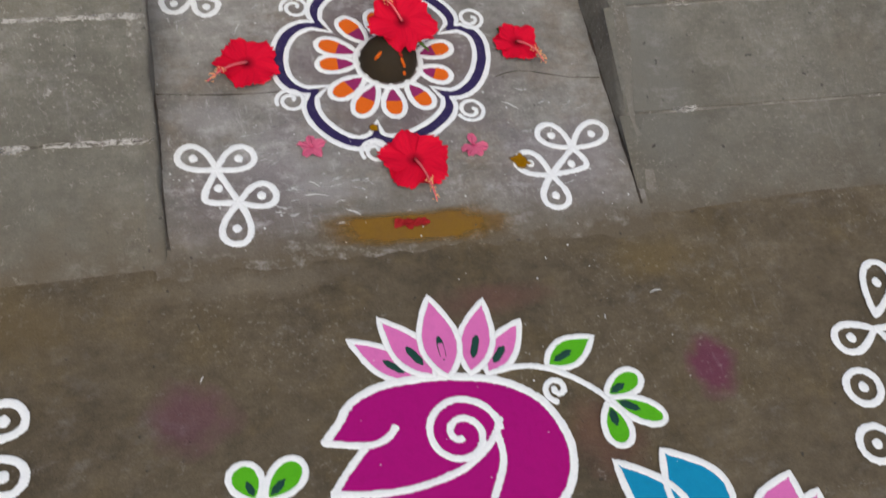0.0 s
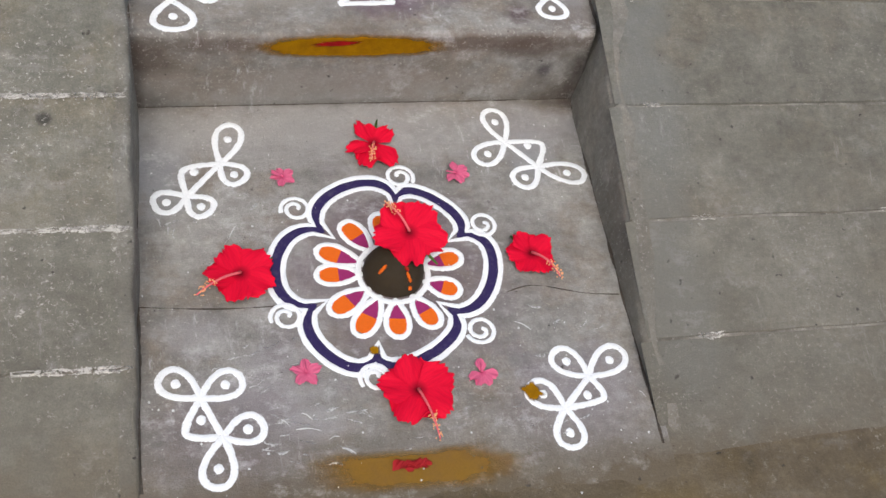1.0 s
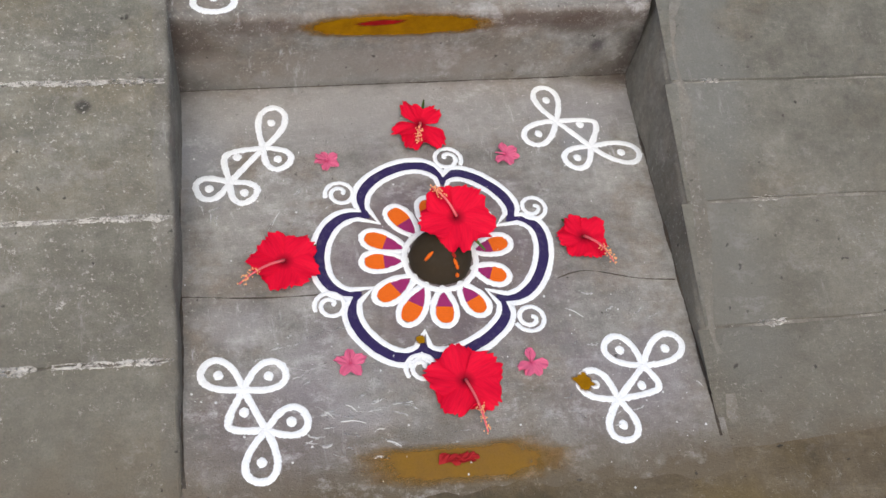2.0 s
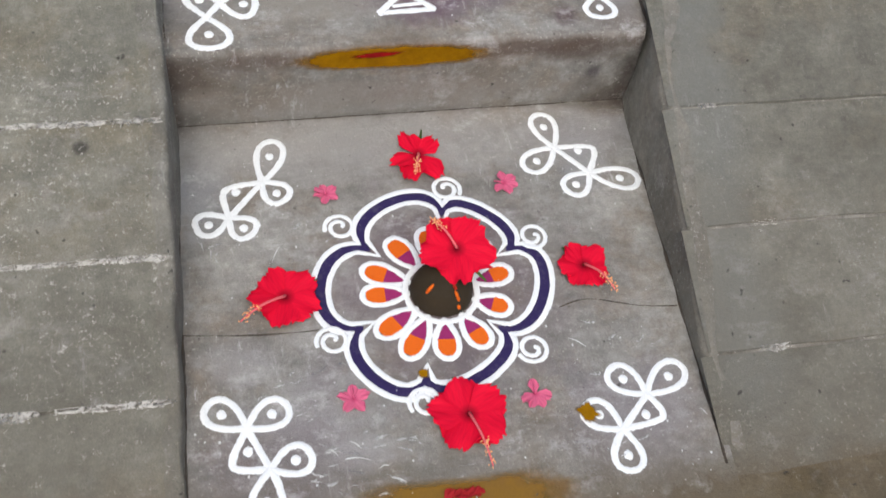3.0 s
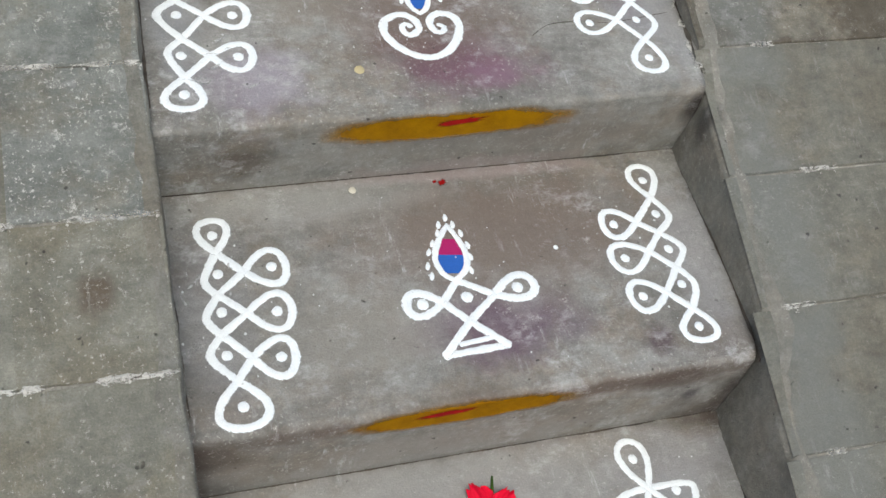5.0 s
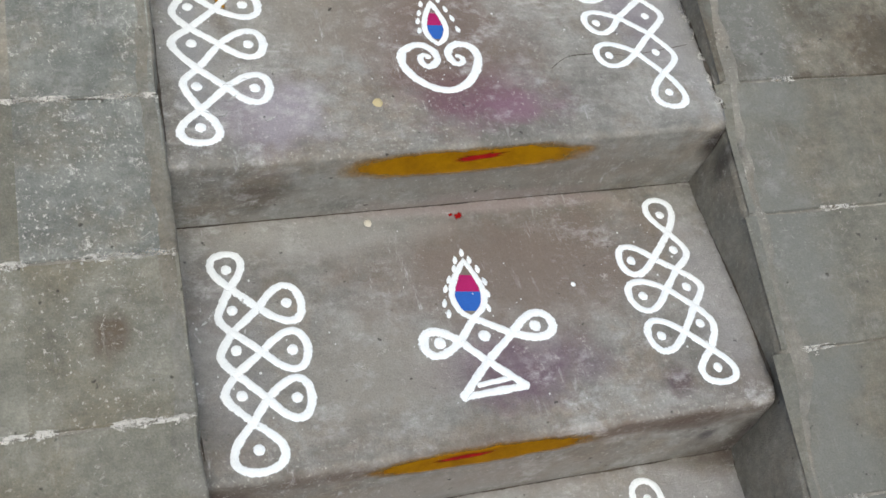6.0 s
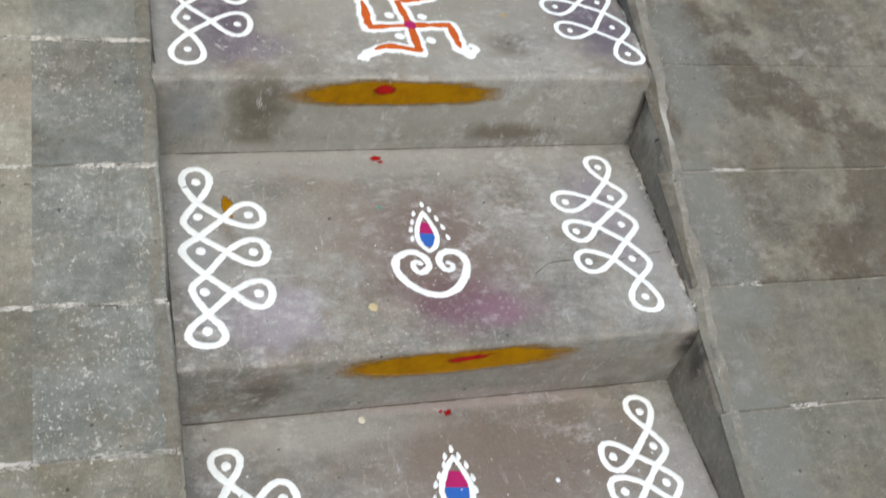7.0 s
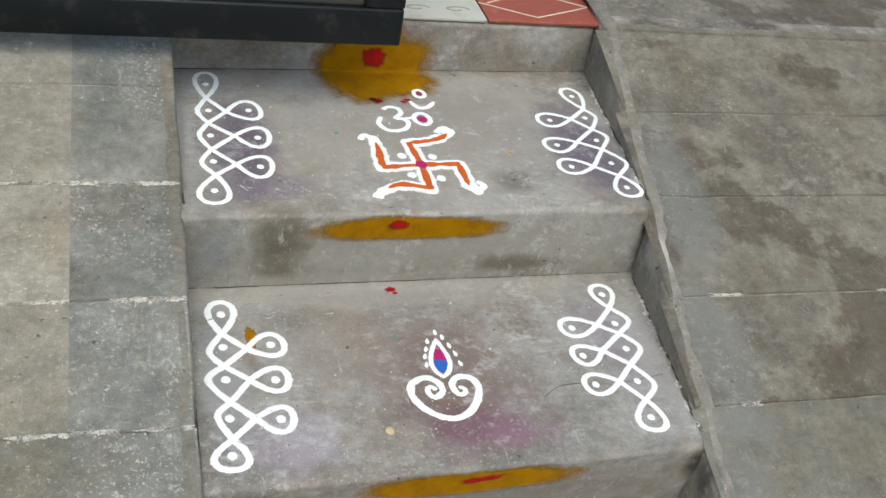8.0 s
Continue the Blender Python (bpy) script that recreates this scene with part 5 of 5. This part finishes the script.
def build_dung_ball():
    k = thing("cow_dung_mound", "dark rounded dung mound streaked with orange powder", "dung mound")
    c = Vector((0.372, 0.383))
    bm = bmesh.new()
    rows = []
    for j in range(13):
        a = j / 12 * math.pi / 2
        rows.append([(c.x + 0.049 * math.cos(a) * math.cos(t) * (1 + 0.05 * wob(math.cos(t) * 2, math.sin(t) * 2, a)), c.y + 0.047 * math.cos(a) * math.sin(t) * (1 + 0.05 * wob(math.cos(t) * 2, math.sin(t) * 2, a + 4)),
                      -0.001 + 0.046 * math.sin(a) ** 0.8) for t in [i * math.tau / 32 for i in range(32)]])
    grid(bm, rows, closed=True)
    bmesh.ops.recalc_face_normals(bm, faces=bm.faces)
    part("mound", bm, DUNG, k)
    for ang, lo, hi, m in ((-1.15, 0.55, 0.95, ORANGE), (-1.05, 0.95, 1.15, KUM_DOT), (-2.5, 0.7, 1.1, ORANGE), (-1.2, 0.25, 0.42, ORANGE)):
        bm = bmesh.new()
        pts = []
        for i in range(7):
            a = lo + (hi - lo) * i / 6
            pts.append(Vector((c.x + 0.0505 * math.cos(a) * math.cos(ang), c.y + 0.0485 * math.cos(a) * math.sin(ang), 0.0465 * math.sin(a) ** 0.8)))
        tube(bm, pts, [0.0012, 0.0026, 0.003, 0.0028, 0.003, 0.0024, 0.001], 6)
        part("powder_streak", bm, m, k, "dab of coloured powder")


WHITE_SPECK = powder("white_specks", (0.62, 0.63, 0.62))
KUM_DOT = powder("kumkum_dot", (0.36, 0.02, 0.01))


def build_crushed_petals():
    k = thing("crushed_petal", "crumpled dark red petal lying on yellow turmeric", "petal")
    rnd = random.Random(5)
    for i in range(6):
        bm = petal_mesh(0.019, 0.008, 0.006, 0.005, i * 3.1)
        p = part("shred", bm, plain("crushed_petal_red", (0.30, 0.010, 0.014), 0.8, scale=150), k)
        p.matrix_basis = pose(-0.021 + 0.008 * i, rnd.uniform(-0.006, 0.006), 0.004, rnd.uniform(-15, 15), rnd.uniform(-20, 20), rnd.uniform(-130, -50))
    k.matrix_basis = pose(0.337, 0.050, 0.0, 0, 0, 12)


def build_litter():
    """Seeds, grains and flakes left on the steps."""
    for at, r, m, label, name in (((0.272, 1.210, 0.328), 0.0075, plain("dry_flake", (0.5, 0.42, 0.24), 0.8), "pale dry flake on the tread", "dry_flake"),
                                  ((0.257, 1.118, 0.173), 0.006, plain("pale_chip", (0.6, 0.56, 0.46), 0.8), "pale chip at the back of the tread", "stone_chip"),
                                  ((0.535, 0.975, 0.173), 0.004, WHITE, "grain of white powder on the tread", "powder_grain"),
                                  ((0.275, 1.845, 0.485), 0.004, MINT, "stray grain of turquoise powder on the tread", "powder_grain"),
                                  ((0.325, 1.43, 0.328), 0.003, MINT, "stray grain of turquoise powder on the tread", "powder_grain"),
                                  ((0.61, 1.775, 0.485), 0.006, plain("ochre_flake", (0.36, 0.27, 0.13), 0.8), "ochre flake on the tread", "dry_flake")):
        ob = thing(name, label, "litter")
        bm = bmesh.new()
        dot(bm, (0, 0), r, 0.0004)
        part("body", bm, m, ob)
        ob.matrix_basis = Matrix.Translation(at)


def build_specks():
    """Loose grains of white powder strewn about the drawings."""
    rnd = random.Random(11)
    bm = bmesh.new()
    spots = [(0.08, 0.15, 0.0, 0.12), (0.62, 0.15, 0.0, 0.12), (0.10, 0.60, 0.0, 0.11), (0.66, 0.63, 0.0, 0.10), (0.37, 0.38, 0.0, 0.24), (0.07, 0.92, 0.173, 0.12), (0.69, 0.95, 0.173, 0.10), (0.38, 0.92, 0.173, 0.10),
             (0.06, 1.32, 0.328, 0.13), (0.71, 1.36, 0.328, 0.12), (0.38, 1.32, 0.328, 0.09), (0.08, 1.82, 0.485, 0.13), (0.77, 1.82, 0.485, 0.12), (0.42, 1.78, 0.485, 0.13), (0.33, -0.26, 0.0, 0.25), (0.62, -0.3, 0.0, 0.2)]
    for x, y, z, r in spots:
        for _ in range(34):
            px, py = x + rnd.gauss(0, r * 0.6), y + rnd.gauss(0, r * 0.8)
            lo, hi = {0.0: (-0.5, 0.73), 0.173: (0.77, 1.12), 0.328: (1.16, 1.56), 0.485: (1.61, 2.07)}[z]
            if lo < py < hi and -0.02 < px < 0.72:
                dot(bm, (px, py), 0.0006 + 0.0016 * rnd.random() ** 3, z, 5)
    for a, b in (((0.69, -0.115), (0.71, -0.112)), ((0.605, -0.15), (0.607, -0.142)), ((0.0, -0.17), (0.006, -0.16)), ((0.72, 0.14), (0.728, 0.13)), ((0.55, 0.28), (0.575, 0.262)), ((0.12, 0.46), (0.135, 0.49)), ((0.25, 0.09), (0.27, 0.08)), ((0.19, 0.125), (0.225, 0.12)), ((0.2, 0.15), (0.215, 0.138)), ((0.235, 0.105), (0.25, 0.108)), ((0.17, 0.142), (0.182, 0.13))):
        stroke(bm, [a, ((a[0] + b[0]) / 2, (a[1] + b[1]) / 2 + 0.003), b], 0.0012, -0.0004, taper=0.1, rough=1.5)
    tagged(new("powder_specks", mesh_of("powder_specks", bm, WHITE_SPECK)), "loose grains of white powder strewn over the treads", "powder specks", kind="stuff")


def build_scratches():
    """Chalky scuffs and scratches, in loose clusters on the treads."""
    rnd = random.Random(23)
    bm = bmesh.new()
    for x, y, z, r, n, lean in ((0.21, 0.125, 0.0, 0.055, 34, -0.2), (0.13, 0.235, 0.0, 0.04, 12, 0.3), (0.10, 0.47, 0.0, 0.05, 12, 1.1), (0.60, 0.26, 0.0, 0.06, 14, 0.6), (0.03, 0.50, 0.0, 0.03, 10, 1.2), (0.57, 0.09, 0.0, 0.05, 12, 0.1),
                                (0.15, 1.655, 0.485, 0.035, 26, -0.6), (0.06, 1.24, 0.328, 0.05, 12, 0.2), (0.10, 1.52, 0.328, 0.05, 12, 0.1), (0.02, 0.97, 0.173, 0.03, 12, 1.4), (0.57, 1.86, 0.485, 0.06, 8, 0.2)):
        lo, hi = {0.0: (0.05, 0.73), 0.173: (0.77, 1.12), 0.328: (1.15, 1.56), 0.485: (1.61, 2.07)}[z]
        for _ in range(n):
            a = Vector((x + rnd.gauss(0, r), y + rnd.gauss(0, r * 0.7)))
            t = lean + rnd.gauss(0, 0.35)
            b = a + Vector((math.cos(t), math.sin(t))) * rnd.uniform(0.008, 0.032)
            if all(lo < p.y < hi and -0.01 < p.x < 0.72 for p in (a, b)):
                m = (a + b) / 2 + Vector((rnd.gauss(0, 0.003), rnd.gauss(0, 0.003)))
                stroke(bm, [a, m, b], rnd.uniform(0.0014, 0.0038), z - 0.0004, taper=0.1, rough=1.2)
    tagged(new("chalk_scratches", mesh_of("chalk_scratches", bm, SCRATCH)), "chalky white scuffs and scratches on the worn treads", "scratches", kind="stuff")


def build_chipped_edges(stairs):
    """Pale broken cement along the worn outer edges of the upper treads."""
    rnd = random.Random(31)
    for z, y0, y1 in ((0.328, 1.17, 1.52), (0.485, 1.66, 2.06)):
        bm = bmesh.new()
        y = y0
        while y < y1:
            run = rnd.uniform(0.015, 0.05)
            x = right_edge(y) - rnd.uniform(0.002, 0.010)
            stroke(bm, [(x, y), (right_edge(y + run / 2) - rnd.uniform(0.002, 0.009), y + run / 2), (right_edge(y + run) - 0.005, y + run)], rnd.uniform(0.005, 0.013), z - 0.0002, taper=0.1, rough=1.3)
            y += run + rnd.choice((0.0, 0.01, 0.03))
        part("chipped_edge", bm, LIME, stairs, "pale chipped cement edge")


def build_rangoli():
    chain_kolam(**CHAIN_B_L, z=0.173, w=0.0112, label="thick white chain of loops round dots on the second tread", end=0.042)
    chain_kolam(**CHAIN_B_R, z=0.173, w=0.0105, label="white slanting chain of loops round dots on the second tread", width=0.030)
    chain_kolam(**CHAIN_C_L, z=0.328, w=0.0115, label="white chain of loops round dots on the third tread", top=0.029, end=0.034, reaches=(1.65, 1.85), width=0.031, reach=1.52)
    chain_kolam(**CHAIN_C_R, z=0.328, w=0.0102, label="white slanting chain of loops round dots on the third tread", width=0.028, reach=1.42, reaches=(1.7, 1.75), end=0.032)
    chain_kolam(**CHAIN_D_L, z=0.485, w=0.0098, label="white chain of loops round dots on the top tread", width=0.040)
    chain_kolam(**CHAIN_D_R, z=0.485, w=0.0090, label="white slanting chain of loops round dots on the top tread", width=0.030, reach=1.55, reaches=(1.6, 1.75))
    for p in (FIVE_A, FIVE_B, FIVE_C, FIVE_D):
        five_kolam(p)
    build_flower_rangoli()
    build_lamp_rangoli()
    build_curl_lamp_rangoli()
    build_swastika_rangoli()
    build_syllable_rangoli()
    build_lotus_rose()
    build_blue_flower()
    build_yard_chains()
    build_specks()
    build_scratches()


def build_flowers():
    build_dung_ball()
    hibiscus((0.134, 0.391, 0.0), 20, 0.054, 212, "red hibiscus lying face up with its stamen outwards")
    hibiscus((0.380, 0.650, 0.0), 0, 0.056, 255, "red hibiscus with a curled petal at the back of the tread", angles=(112, 200, 245, 300, 40), scale=(0.95, 0.9, 1.05, 1.05, 0.8), stamen=0.65, wide=0.38)
    hibiscus((0.397, 0.424, 0.044), 30, 0.060, 125, "red hibiscus on top of the dung mound", stamen=0.75, tilt=(8, 0))
    hibiscus((0.607, 0.403, 0.0), 10, 0.044, 300, "red hibiscus lying face up beside the drawing", angles=(100, 165, 225, 290, 30))
    hibiscus((0.373, 0.168, 0.0), 5, 0.059, 280, "red hibiscus lying on the lower edge of the drawing")
    small_flower((0.218, 0.582), 20, 0.021, (90, 162, 234, 306, 18, 130), "small crumpled pink flower on grey cement")
    small_flower((0.514, 0.581), 70, 0.024, (150, 220, 270, 320, 30), "small open pink flower on grey cement")
    small_flower((0.214, 0.212), 0, 0.024, (90, 160, 230, 300, 20), "small star-shaped pink flower on grey cement")
    small_flower((0.477, 0.190), 0, 0.025, (90, 200, 245, 290, 340), "small drooping pink flower on grey cement")
    build_crushed_petals()
    build_litter()


# ---- where the drawings lie ----
CHAIN_B_L = dict(nodes=[(0.046, 1.027), (0.041, 0.955), (0.039, 0.891), (0.051, 0.819)], cross=[(0.080, 0.990), (0.076, 0.921), (0.074, 0.851)],
    inner=[(0.119, 0.994), (0.116, 0.919), (0.111, 0.847)], outer=[(0.045, 0.990), (0.043, 0.927), (0.042, 0.859)],
    ends=[(0.045, 1.058), (0.053, 0.781)], bulge=[(0.026, 0.981), (0.022, 0.919), (0.021, 0.860)])
CHAIN_B_R = dict(nodes=[(0.717, 1.051), (0.705, 0.982), (0.708, 0.915), (0.705, 0.841)], cross=[(0.676, 1.006), (0.676, 0.950), (0.676, 0.874)],
    inner=[(0.639, 1.006), (0.635, 0.942), (0.638, 0.872)], outer=[(0.714, 1.018), (0.709, 0.950), (0.705, 0.885)],
    ends=[(0.717, 1.086), (0.703, 0.811)], bulge=[(0.733, 1.011), (0.732, 0.950), (0.725, 0.882)])
CHAIN_C_L = dict(nodes=[(0.032, 1.454), (0.029, 1.375), (0.032, 1.292), (0.029, 1.214)], cross=[(0.069, 1.414), (0.067, 1.340), (0.068, 1.255)],
    inner=[(0.110, 1.422), (0.108, 1.338), (0.106, 1.250)], outer=[(0.031, 1.421), (0.029, 1.344), (0.028, 1.258)],
    ends=[(0.034, 1.504), (0.025, 1.182)], bulge=[(0.008, 1.411), (0.001, 1.344), (0.010, 1.264)])
CHAIN_C_R = dict(nodes=[(0.753, 1.482), (0.746, 1.410), (0.735, 1.328), (0.728, 1.240)], cross=[(0.711, 1.436), (0.695, 1.367), (0.698, 1.288)],
    inner=[(0.659, 1.431), (0.654, 1.357), (0.651, 1.284)], outer=[(0.748, 1.438), (0.743, 1.369), (0.731, 1.286)],
    ends=[(0.754, 1.522), (0.721, 1.200)], bulge=[(0.778, 1.445), (0.771, 1.370), (0.759, 1.276)])
CHAIN_D_L = dict(nodes=[(0.038, 1.971), (0.035, 1.876), (0.034, 1.783), (0.036, 1.698)], cross=[(0.072, 1.919), (0.080, 1.831), (0.075, 1.734)],
    inner=[(0.116, 1.927), (0.123, 1.826), (0.117, 1.726)], outer=[(0.039, 1.924), (0.036, 1.832), (0.035, 1.743)],
    ends=[(0.041, 2.027), (0.030, 1.650)], bulge=[(0.018, 1.921), (0.016, 1.831), (0.014, 1.739)])
CHAIN_D_R = dict(nodes=[(0.834, 1.955), (0.823, 1.872), (0.816, 1.793), (0.816, 1.697)], cross=[(0.789, 1.913), (0.770, 1.820), (0.774, 1.729)],
    inner=[(0.740, 1.907), (0.723, 1.809), (0.726, 1.729)], outer=[(0.824, 1.919), (0.817, 1.828), (0.817, 1.742)],
    ends=[(0.827, 2.011), (0.816, 1.655)], bulge=[(0.850, 1.922), (0.845, 1.841), (0.849, 1.742)])
FIVE_A = [(0.119, 0.619), (0.062, 0.551), (0.135, 0.672), (0.140, 0.595), (0.076, 0.602), (0.030, 0.541), (0.083, 0.530), (0.059, 0.606)]
FIVE_B = [(0.620, 0.654), (0.668, 0.594), (0.613, 0.702), (0.583, 0.627), (0.661, 0.644), (0.719, 0.579), (0.639, 0.571), (0.688, 0.648)]
FIVE_C = [(0.062, 0.187), (0.089, 0.122), (0.029, 0.212), (0.098, 0.205), (0.061, 0.152), (0.124, 0.132), (0.080, 0.076), (0.039, 0.133)]
FIVE_D = [(0.646, 0.172), (0.594, 0.121), (0.617, 0.201), (0.688, 0.198), (0.635, 0.140), (0.565, 0.148), (0.591, 0.081), (0.659, 0.133)]

build_rangoli()
build_chipped_edges(bpy.data.objects["stairs"])
build_smears()
build_flowers()
